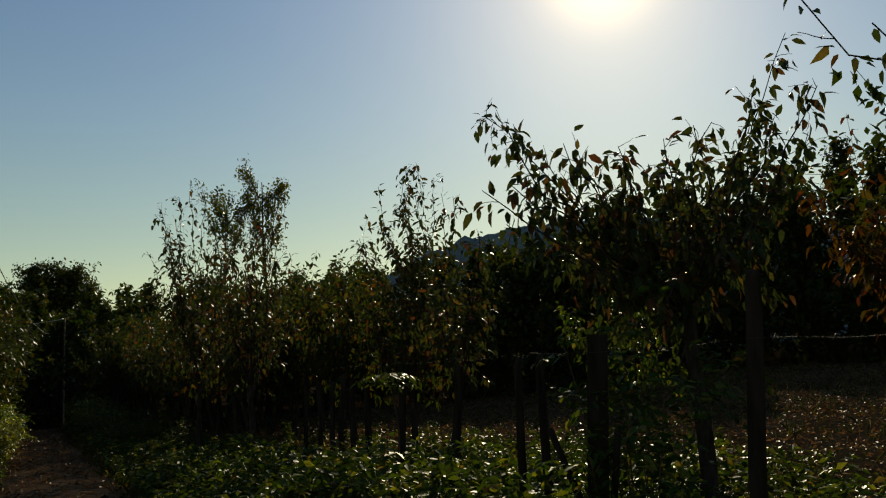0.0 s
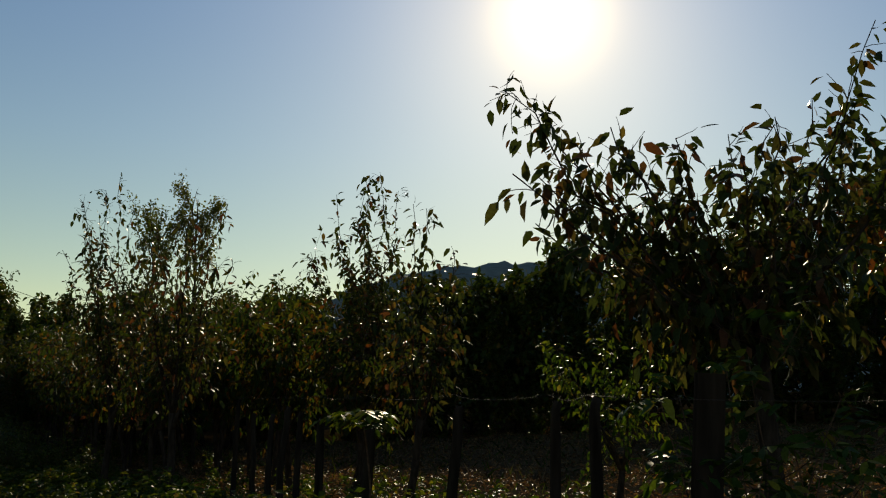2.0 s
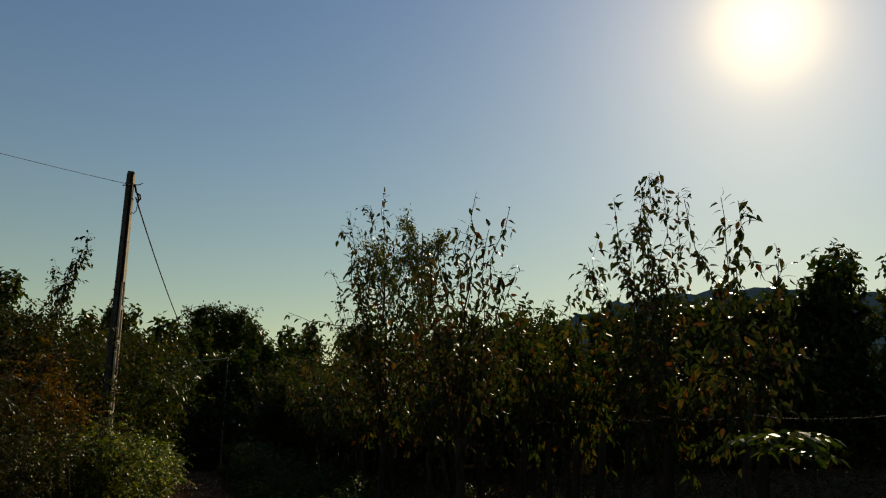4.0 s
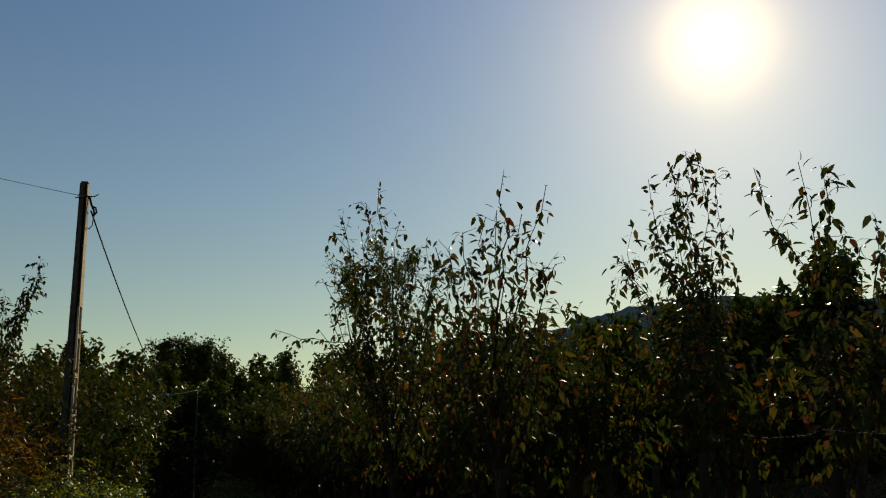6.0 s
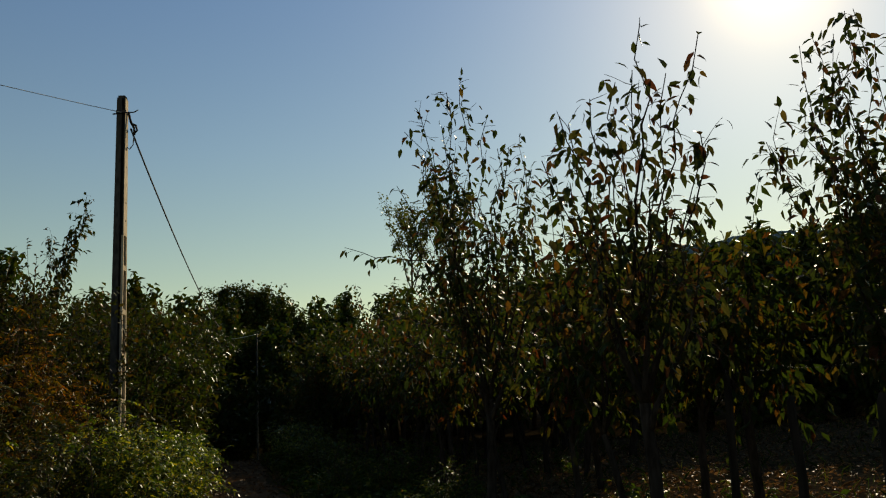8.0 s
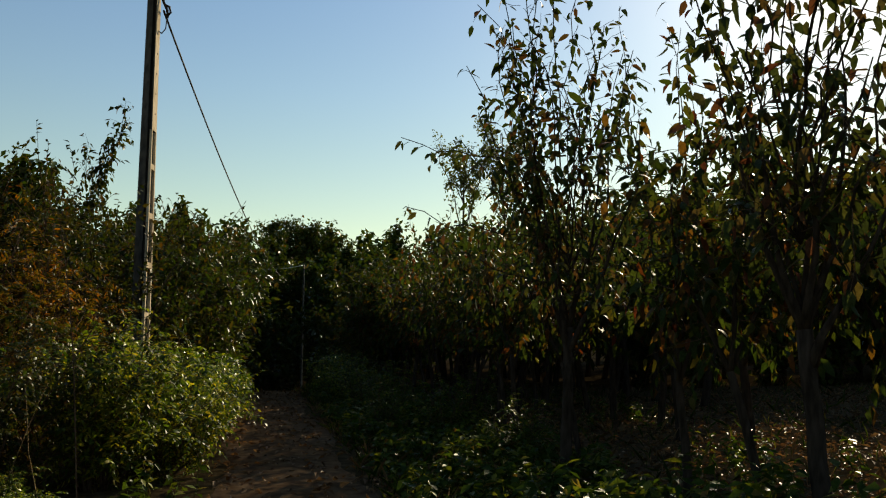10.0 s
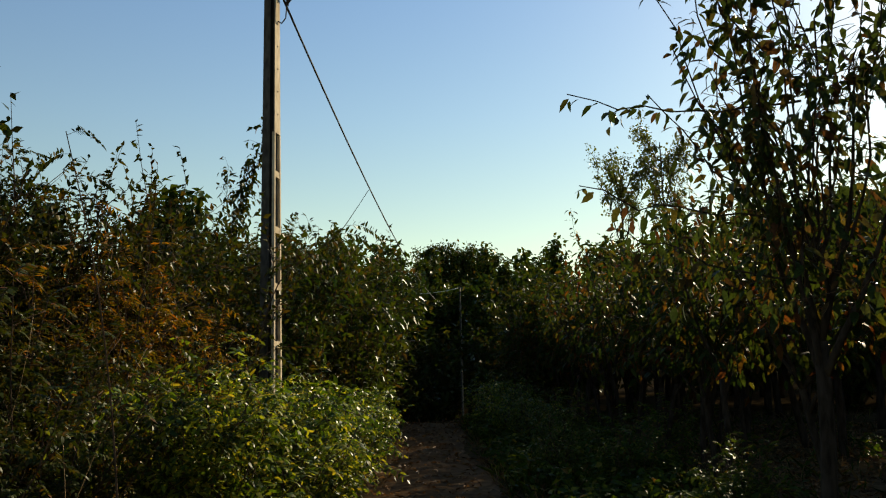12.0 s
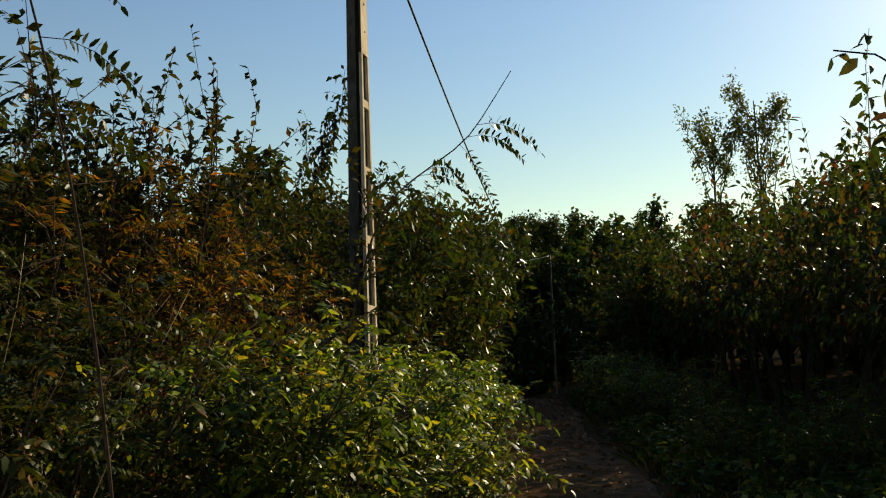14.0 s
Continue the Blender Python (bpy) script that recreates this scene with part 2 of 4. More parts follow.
def blades(geo, P, D, L, W, rng, fine=True, curl=0.25, fold=0.25, face=None):
    """Leaves: base P, way D, length L, width W. fine: rounded, folded and curled blades of eight triangles, mid: oval ones of four, else of two."""
    P, D = np.asarray(P, float), unit(D)
    n = len(P)
    if not n:
        return
    L, W = np.broadcast_to(L, n)[:, None], np.broadcast_to(W, n)[:, None]
    up = np.array((0, 0, 1.0)) + rng.normal(0, 0.45, (n, 3)) if face is None else face
    S = unit(np.cross(D, up))
    N = np.cross(S, D)
    C = rng.uniform(0.2, 1.6, (n, 1)) * curl
    mid = lambda t: P + D * L * t - N * L * C * t * t
    if fine == "mid":
        c1, c2 = mid(0.28), mid(0.7)
        e1, e2, lift = S * W * 0.47, S * W * 0.38, N * W * 0.4 * fold
        v = np.stack([P, c1 - e1 + lift, c1 + e1 + lift, c2 - e2 + lift, c2 + e2 + lift, mid(1.0)], 1)
        f = np.array([(0, 2, 1), (1, 2, 4), (1, 4, 3), (3, 4, 5)])
        k = 6
    elif fine:
        c1, c2 = mid(0.3), mid(0.68)
        e1, e2 = S * W * 0.5, S * W * 0.4
        lift1, lift2 = N * W * 0.5 * fold, N * W * 0.4 * fold
        v = np.stack([P, c1 - e1 + lift1, c1, c1 + e1 + lift1, c2 - e2 + lift2, c2, c2 + e2 + lift2, mid(1.0)], 1)
        f = np.array([(0, 2, 1), (0, 3, 2), (1, 2, 5), (1, 5, 4), (2, 3, 6), (2, 6, 5), (4, 5, 7), (5, 6, 7)])
        k = 8
    else:
        c = mid(0.45)
        v = np.stack([P, c - S * W * 0.5 + N * W * 0.5 * fold, c + S * W * 0.5 + N * W * 0.5 * fold, mid(1.0)], 1)
        f = np.array([(0, 3, 1), (0, 2, 3)])
        k = 4
    geo.put(v.reshape(-1, 3), (f[None] + (np.arange(n) * k)[:, None, None]).reshape(-1, 3))


def pinnate(geo, P, D, L, rng, pairs=8, droop=0.35, ratio=0.2, slim=0.36, fine=False, stalk=None, face=None):
    """Compound leaves: a drooping stalk with pairs of leaflets and one at its end."""
    P, D = np.asarray(P, float), unit(D)
    n = len(P)
    if not n:
        return
    L = np.broadcast_to(L, n)[:, None]
    S = unit(np.cross(D, (np.array((0, 0, 1.0)) if face is None else np.array(face)) + rng.normal(0, 0.25, (n, 3))))
    for k in range(pairs + 1):
        s = 0.2 + 0.8 * k / pairs
        at = P + D * L * s - np.array((0, 0, 1.0)) * L * droop * s * s
        t = unit(D - np.array((0, 0, 2.0)) * droop * s)
        size = L[:, 0] * ratio * (1.1 - 0.45 * abs(s - 0.5))
        for sign in ((1, -1) if k < pairs else (0,)):
            d = t * 0.45 + S * sign + rng.normal(0, 0.16, (n, 3)) - np.array((0, 0, 0.25)) if sign else t
            blades(geo, at, d, size, size * slim, rng, fine, 0.2, 0.15)
    if stalk is not None:
        for p, d, le in zip(P, D, L[:, 0]):
            s = np.linspace(0, 1, 5)[:, None]
            tube(stalk, p + d * le * s - np.array((0, 0, 1.0)) * le * droop * s * s, le * 0.006, le * 0.003, 3)


def grow(rng, start, way, length, steps=6, wander=0.12, lift=0.15):
    """A bending branch line."""
    p, d = np.array(start, float), unit(way)
    out = [p]
    for _ in range(steps):
        d = unit(d + rng.normal(0, wander, 3) + np.array((0, 0, lift)))
        p = p + d * length / steps
        out.append(p)
    return np.array(out)


def reach(rng, start, end, steps=8, sag=0.12, wander=0.03):
    """A branch line from start to end, bowed a little."""
    s = np.linspace(0, 1, steps + 1)[:, None]
    start, end = np.array(start, float), np.array(end, float)
    le = np.linalg.norm(end - start)
    line = start + (end - start) * s + np.array((0, 0, 1.0)) * (-sag * le) * np.sin(np.pi * s)
    line[1:-1] += rng.normal(0, wander * le / 3, (steps - 1, 3))
    return line


def along(line, s):
    """Point and direction at the share s of a line."""
    k = min(int(s * (len(line) - 1)), len(line) - 2)
    u = s * (len(line) - 1) - k
    return line[k] * (1 - u) + line[k + 1] * u, unit(line[k + 1] - line[k])


def leaf_sites(rng, line, every, first=0.1, spread=0.9, sink=0.35):
    """Where leaves sit along a twig, and which way they hang."""
    le = np.linalg.norm(np.diff(line, axis=0), axis=1).sum()
    n = max(int(le * (1 - first) / every), 1)
    out = []
    for s in np.linspace(first, 1, n):
        p, t = along(line, min(s + rng.uniform(-0.02, 0.02), 1))
        r = unit(rng.normal(0, 1, 3))
        out.append((p, unit(t * 0.5 + r * spread - np.array((0, 0, sink)))))
    return out


def part(name, geo, material, parent, label="", smooth=True):
    ob = new(name, geo.mesh(name, material, smooth) if isinstance(geo, Geo) else geo)
    ob.parent = parent
    return tagged(ob, label) if label else ob


def box(geo, size, m=None, taper=1.0):
    """A box standing on its middle, its top drawn in by taper."""
    x, y, z = size
    v = [(sx * x / 2 * k, sy * y / 2 * k, h) for h, k in ((0, 1), (z, taper)) for sx, sy in ((-1, -1), (1, -1), (1, 1), (-1, 1))]
    if m is not None:
        v = [tuple(m @ Vector(p)) for p in v]
    q = [(0, 3, 2, 1), (4, 5, 6, 7), (0, 1, 5, 4), (1, 2, 6, 5), (2, 3, 7, 6), (3, 0, 4, 7)]
    geo.put(v, [t for a, b, c, d in q for t in ((a, b, c), (a, c, d))])


# ---- ground ----
def ground_z(x, y):
    """Level along the path, rising gently towards the hillside."""
    x, y = np.asarray(x, float), np.asarray(y, float)
    s = np.clip((x - 6) / 60, 0, 1)
    lift = 0.065 * 60 * s * s * (3 - 2 * s) * np.clip((90 - y) / 60, 0.2, 1)
    bumps = 0.03 * np.sin(x * 1.7 + 0.6 * y) * np.sin(y * 1.1 - 0.4 * x) * (np.abs(x - 0.6) > 1.0)
    d = np.clip((y - 32.5) / 16, 0, 1)
    hollow = 1.5 * d * d * (3 - 2 * d) * np.exp(-((x - 0.8) / 3.2) ** 2) * np.clip((120 - y) / 50, 0, 1)
    return lift - hollow + bumps * (np.hypot(x, y) < 70)


def ground_sheet():
    near = np.arange(-10, 22, 0.5)
    xs = np.concatenate([[-3000, -1200, -500, -200, -90, -50, -30, -18], near, [24, 28, 34, 42, 52, 66, 90, 160, 400, 1200, 3000]])
    ys = np.concatenate([[-3000, -1000, -300, -100, -40, -20], np.arange(-10, 46, 0.5), [48, 52, 58, 66, 80, 100, 150, 300, 800, 1800, 3000]])
    X, Y = np.meshgrid(xs, ys, indexing="ij")
    v = np.stack([X, Y, ground_z(X, Y)], -1).reshape(-1, 3)
    i, j = np.meshgrid(np.arange(len(xs) - 1), np.arange(len(ys) - 1), indexing="ij")
    a = (i * len(ys) + j).ravel()
    b = a + len(ys)
    f = np.concatenate([np.stack([a, b, b + 1], 1), np.stack([a, b + 1, a + 1], 1)])
    tagged(new("ground", Geo().put(v, f).mesh("ground", M_GROUND)), "brown leaf-strewn soil of an old orchard", "ground", kind="structure")


def path_x(y):
    return 0.58 + 0.12 * math.sin(y * 0.16 + 0.4)


def dirt_path():
    rng = np.random.default_rng(3)
    ys = np.arange(-6, 47, 0.3)
    u = np.linspace(-1, 1, 15)
    v = []
    for y in ys:
        w = 0.78 + 0.1 * math.sin(y * 0.9) + rng.normal(0, 0.03)
        for s in u:
            x = path_x(y) + s * w
            rut = 0.022 * math.cos(s * 5.5)
            z = max(float(ground_z(x, y)), 0 if y < 32.5 else -2) + 0.03 * (1 - s ** 6) + 0.006 - (0.05 if abs(s) == 1 else 0) + rut * (abs(s) < 0.95) * 0.6 + rng.normal(0, 0.006)
            v.append((x, y, z))
    i, j = np.meshgrid(np.arange(len(ys) - 1), np.arange(14), indexing="ij")
    a = (i * 15 + j).ravel()
    f = np.concatenate([np.stack([a, a + 1, a + 16], 1), np.stack([a, a + 16, a + 15], 1)])
    tagged(new("dirt_path", Geo().put(v, f).mesh("dirt_path", M_PATH)), "narrow trodden brown earth footpath between weeds", "path", kind="structure")


ground_sheet()
dirt_path()


def hill():
    """A far wooded ridge: a long mound with an uneven crest."""
    rng = np.random.default_rng(8)
    azs = np.radians(np.arange(-40, 100, 0.5))
    deg = np.degrees(azs)
    crest = 9.25 - 3.4 * np.exp(-np.maximum(deg - 22, 0) / 5.5) - 0.35 * np.maximum(22 - deg, 0) - 0.12 * np.maximum(deg - 35, 0)
    crest = np.maximum(crest, 1.2) + 0.1 * np.sin(deg * 2.1) + rng.normal(0, 0.04, len(deg))
    v, rows = [], 9
    for k in range(rows):
        s = k / (rows - 1)
        d = 900 + 900 * s
        for a, c in zip(azs, crest):
            h = 1800 * math.tan(math.radians(c)) * math.sin(s * math.pi / 2) ** 1.3
            v.append((d * math.sin(a), d * math.cos(a), h + (rng.normal(0, 2.2) if 0 < k else -4)))
    n = len(azs)
    i, j = np.meshgrid(np.arange(rows - 1), np.arange(n - 1), indexing="ij")
    a = (i * n + j).ravel()
    f = np.concatenate([np.stack([a, a + 1, a + n + 1], 1), np.stack([a, a + n + 1, a + n], 1)])
    tagged(new("backdrop_hill", Geo().put(v, f).mesh("backdrop_hill", M_HILL)), "far wooded hill ridge, distance haze put into its blue-grey colour", "hill", kind="structure")


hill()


# ---- trees ----
def fruit_tree(seed, height, fork, spread, limbs, tips=(), shoots=3, every=0.05, leaf=0.095, fine=True, r=0.06, twigs=5, material=None, label="", base=(0, 0), top=None, wide=0.44):
    """Fruit tree: trunk, limbs that bend upward, side twigs and upright shoots with drooping leaves. tips: ends of chosen long branches."""
    rng = np.random.default_rng(seed)
    wood, thin, crown = Geo(), Geo(), Geo()
    sites = []
    top = top or height * 0.68
    trunk = grow(rng, (0, 0, -0.08), (rng.normal(0, 0.1), rng.normal(0, 0.1), 1), fork + 0.08, 6, 0.06, 0.1)
    tube(wood, trunk, r * 1.25, r * 0.85, 8, 0.5)
    head = trunk[-1]

    def twig(p, d, le, lift, gap, r0, sink):
        li = grow(rng, p, d, le, 4, 0.16, lift)
        tube(thin, li, r0, 0.0022, 3)
        sites.extend(leaf_sites(rng, li, gap, 0.08, 0.75, sink))

    lines = []
    for k in range(limbs):
        a = 2 * math.pi * (k + rng.uniform(-0.25, 0.25)) / limbs
        le = (top - fork) * rng.uniform(0.9, 1.2)
        way = (math.cos(a) * spread, math.sin(a) * spread, 1.0)
        start = trunk[-1 - rng.integers(0, 2)]
        lines.append((grow(rng, start, way, le, 7, 0.1, 0.08), r * 0.6))
    lines = [(li, r0, 1.0) for li, r0 in lines]
    for x, y, z, *more in tips:
        full, z0 = (more + [1.0, fork])[:2] if len(more) < 2 else more
        start = head + np.array((0, 0, max(z0 - fork, 0)))
        lines.append((reach(rng, start, np.array((x, y, z)) - (*base, 0), 9, 0.06, 0.05), r * (0.32 if full > 0.5 else 0.18), full))
    for li, r0, full in lines:
        tube(wood, li, r0, 0.004, 6, 0.6)
        le = np.linalg.norm(np.diff(li, axis=0), axis=1).sum()
        for _ in range(int(twigs * max(le, 0.6) * full) + 1):
            s = rng.uniform(0.15, 1) ** 0.8
            p, t = along(li, s)
            twig(p, unit(t * 0.4 + rng.normal(0, 0.6, 3)), rng.uniform(0.3, 0.75) * (1.25 - 0.85 * s) * (0.5 + 0.5 * full), -0.06, every, 0.004, 0.8)
        for _ in range(shoots if full > 0.5 else 0):
            s = rng.uniform(0.35, 1)
            p, t = along(li, s)
            want = max(height * rng.uniform(0.72, 1.0) - p[2], 0.25)
            twig(p, (rng.normal(0, 0.15), rng.normal(0, 0.15), 1), min(want, 1.9), 0.06, every * 0.9, 0.006, 0.45)
        sites.extend(leaf_sites(rng, li, every * (0.75 if full < 0.6 else 1.0), 0.4, 0.8, 0.6))
    P, D = np.array([s[0] for s in sites]), np.array([s[1] for s in sites])
    size = leaf * rng.uniform(0.65, 1.25, len(P))
    P = P + (unit(D) - np.array((0, 0, 0.4))) * (size * rng.uniform(0.12, 0.5, len(P)))[:, None]
    blades(crown, P, D, size, size * wide, rng, fine, 0.42)
    tree = tagged(new("fruit_tree"), label or "backlit fruit tree with dark green and russet leaves", "tree")
    tree.location = (*base, float(ground_z(*base)))
    part("trunk", wood, M_BARK, tree)
    tagged(part("branch", thin, M_TWIG, tree), kind="stuff")
    tagged(part("crown", crown, material or M_PEAR, tree, "drooping pointed leaves, green turning russet"), kind="stuff")
    return tree


# long-shooted trees beside the path
fruit_tree(11, 4.9, 1.5, 0.36, 5, [(3.0, 17.6, 5.45, 0.5, 2.6), (1.55, 17.9, 3.35, 0.12, 3.2), (2.65, 17.3, 4.7), (3.5, 17.8, 4.6), (2.5, 17.6, 4.2), (3.75, 17.3, 4.2), (2.4, 18.2, 4.9, 0.4, 2.6), (1.6, 17.85, 2.65, 0.35, 2.4), (1.9, 17.9, 2.35, 0.4, 1.9), (2.2, 18.1, 3.4, 0.4, 2.2),
    (2.39, 17.30, 4.86, 0.5, 2.0), (2.59, 17.55, 4.52, 0.5, 2.0), (2.19, 17.80, 4.09, 0.5, 2.0), (3.27, 17.43, 4.90, 0.5, 2.0), (3.61, 17.68, 4.58, 0.5, 2.0), (2.73, 17.30, 5.12, 0.5, 2.0), (2.25, 17.55, 3.55, 0.5, 2.0), (3.86, 17.80, 4.34, 0.5, 2.0), (3.34, 17.43, 4.02, 0.5, 2.0), (2.54, 17.68, 3.44, 0.5, 2.0), (3.06, 17.30, 3.37, 0.5, 2.0)], 1, 0.062, 0.11, True, 0.055, 7, None, "tall fruit tree with upright leafy shoots by the path", (3.1, 17.55), 3.6)
fruit_tree(12, 3.8, 1.4, 0.45, 6, [(3.36, 13.7, 4.4, 0.6, 2.4), (3.75, 13.5, 4.25, 0.3, 2.4), (3.6, 13.37, 3.4), (2.9, 14.2, 3.7),
    (2.54, 13.55, 3.54, 0.5, 1.9), (2.92, 13.80, 3.78, 0.5, 1.9), (3.28, 14.05, 4.03, 0.5, 1.9), (3.54, 13.68, 3.98, 0.5, 1.9), (4.00, 13.93, 3.49, 0.5, 1.9), (2.38, 13.55, 3.19, 0.5, 1.9), (3.31, 13.80, 4.04, 0.5, 1.9), (2.81, 14.05, 3.16, 0.5, 1.9), (2.98, 13.68, 3.38, 0.5, 1.9), (3.52, 13.93, 3.38, 0.5, 1.9)], 0, 0.062, 0.108, True, 0.055, 6.5, None, "bushy fruit tree with large drooping leaves by the fence", (3.35, 13.95), 2.9)
fruit_tree(13, 5.0, 1.7, 0.25, 4, [(6.75, 15.3, 5.5, 0.5), (7.2, 16.4, 5.7, 0.4), (7.05, 15.5, 5.65, 0.4), (5.87, 15.7, 4.1, 0.7),
    (6.16, 15.35, 5.08, 0.5, 2.2), (6.83, 15.60, 5.37, 0.5, 2.2), (7.61, 15.85, 5.45, 0.5, 2.2), (5.73, 15.47, 3.99, 0.5, 2.2), (6.43, 15.72, 4.46, 0.5, 2.2), (6.71, 15.35, 4.70, 0.5, 2.2), (7.24, 15.60, 4.25, 0.5, 2.2), (6.64, 15.85, 3.94, 0.5, 2.2)], 1, 0.058, 0.13, True, 0.055, 9, None, "slim fruit tree with tall thin shoots", (6.7, 15.6), 3.4)
fruit_tree(14, 3.5, 1.4, 0.42, 5, [(5.76, 12.74, 4.36, 0.3, 2.2), (6.12, 12.5, 4.37, 0.3, 2.2), (6.25, 12.34, 4.29, 0.3, 2.2), (6.52, 12.0, 3.59)], 0, 0.055, 0.13, True, 0.055, 12, None, "low fruit tree with wand-like leafy shoots", (6.1, 12.5), 2.7)
# spreading tree behind the fence
fruit_tree(15, 3.6, 2.0, 0.6, 5, [(3.98, 7.11, 3.97, 0.7, 2.0), (4.0, 6.7, 3.2), (4.7, 6.4, 3.25), (5.05, 5.8, 3.35), (5.3, 5.7, 3.6), (5.7, 5.4, 3.75), (6.5, 5.66, 4.6, 0.35, 2.4), (6.0, 4.95, 3.8), (6.4, 6.0, 3.6), (4.35, 6.7, 3.5), (4.25, 6.9, 3.75, 0.8, 2.0), (4.6, 6.5, 3.55), (4.85, 6.2, 3.5),
    (3.39, 6.15, 3.01, 0.6, 2.0), (3.75, 6.40, 2.78, 0.6, 2.0), (4.33, 6.65, 2.78, 0.6, 2.0), (4.31, 6.28, 3.51, 0.6, 2.0), (5.15, 6.53, 3.50, 0.6, 2.0), (5.34, 6.15, 3.60, 0.6, 2.0), (6.19, 6.40, 3.90, 0.6, 2.0), (7.04, 6.65, 4.37, 0.6, 2.0), (4.61, 6.28, 3.01, 0.6, 2.0), (5.54, 6.53, 3.08, 0.6, 2.0), (6.79, 6.15, 3.94, 0.6, 2.0), (7.54, 6.40, 3.91, 0.6, 2.0), (6.75, 6.65, 3.62, 0.6, 2.0), (3.92, 6.28, 3.13, 0.6, 2.0)], 0, 0.052, 0.125, True, 0.075, 8.5, None, "spreading fruit tree with big drooping leaves behind the fence", (5.3, 5.9), 2.7)
fruit_tree(16, 4.4, 1.5, 0.75, 9, [(7.6, 6.4, 3.0), (8.0, 6.9, 3.4), (10.3, 5.6, 3.8)], 1, 0.045, 0.12, True, 0.08, 16, M_RUSSET, "dense russet tree beside the open field", (9.1, 5.4), 3.7)
fruit_tree(17, 3.4, 1.7, 0.4, 4, [(3.53, 2.99, 3.43, 0.4), (3.85, 2.8, 3.22, 0.4), (4.1, 2.95, 3.6, 0.4)], 0, 0.09, 0.1, True, 0.06, 4, None, "thinly leaved tree that reaches over the fence", (6.8, 2.0), 2.6)
fruit_tree(18, 2.7, 0.9, 0.6, 5, (), 1, 0.045, 0.1, True, 0.05, 11, M_WEED, "small fresh green tree at the orchard's edge", (8.2, 10.7), 2.6)
# rows of the orchard
front, back = [], []
for k, (h, sp, n) in enumerate(((3.7, 0.55, 6), (4.1, 0.45, 6), (3.5, 0.6, 6))):
    front.append(fruit_tree(30 + k, h, 1.2, sp, n - 1, (), 1, 0.05, 0.115, "mid", 0.034, 10, M_PEAR_FAR, "orchard tree with dense green and rusty leaves", (30 + 3 * k, -40), h * 0.74))
for k, (h, sp, n) in enumerate(((3.7, 0.6, 6), (4.0, 0.5, 6), (3.5, 0.65, 6))):
    back.append(fruit_tree(40 + k, h, 1.1, sp, n, (), 1, 0.045, 0.13, False, 0.05, 14, M_PEAR_FAR, "orchard tree with dense green and rusty leaves", (30 + 3 * k, -50), h * 0.75, 0.5))
rng = np.random.default_rng(77)
used = set()
for row, (x0, y0, y1, step) in enumerate(((3.5, 15.0, 42, 1.0), (4.9, 23.5, 34, 1.5), (6.3, 14.0, 44, 1.35), (9.0, 27, 44, 1.45), (11.8, 35, 44, 1.8), (14.8, 36, 44, 2.2))):
    y, k = y0, row
    while y < y1:
        x = x0 + rng.normal(0, 0.18) + 0.012 * (y - 15)
        yy = y + rng.normal(0, 0.2)
        y += step * rng.uniform(0.85, 1.2)
        if row == 0 and abs(yy - 17.5) < 0.6 or row == 2 and abs(yy - 15.4) < 0.6:
            continue
        kin = front if row < 2 and yy < 30 else back
        src = kin[k % 3]
        k += 1
        ob = copy_thing(src, Matrix()) if src in used else src
        used.add(src)
        ob.matrix_world = pose(x, yy, float(ground_z(x, yy)), 0, 0, rng.uniform(0, 360)) @ Matrix.Scale(rng.uniform(0.92, 1.08) * (1 + 0.014 * max(yy - 16, 0) * (row > 1)) * (1.0, 0.95, 1.1, 1.38, 1.45, 1.5)[row], 4)
        tagged(ob, group="orchard rows")


fruit_tree(19, 5.6, 1.6, 0.55, 7, [(-3.15, 31.3, 7.1), (-3.4, 31.2, 6.2), (-3.9, 31.0, 6.0)], 2, 0.055, 0.15, False, 0.09, 12, M_ROBINIA, "tree with an arching leafy branch behind the hedge", (-5.0, 31.3), 4.8, 0.55)


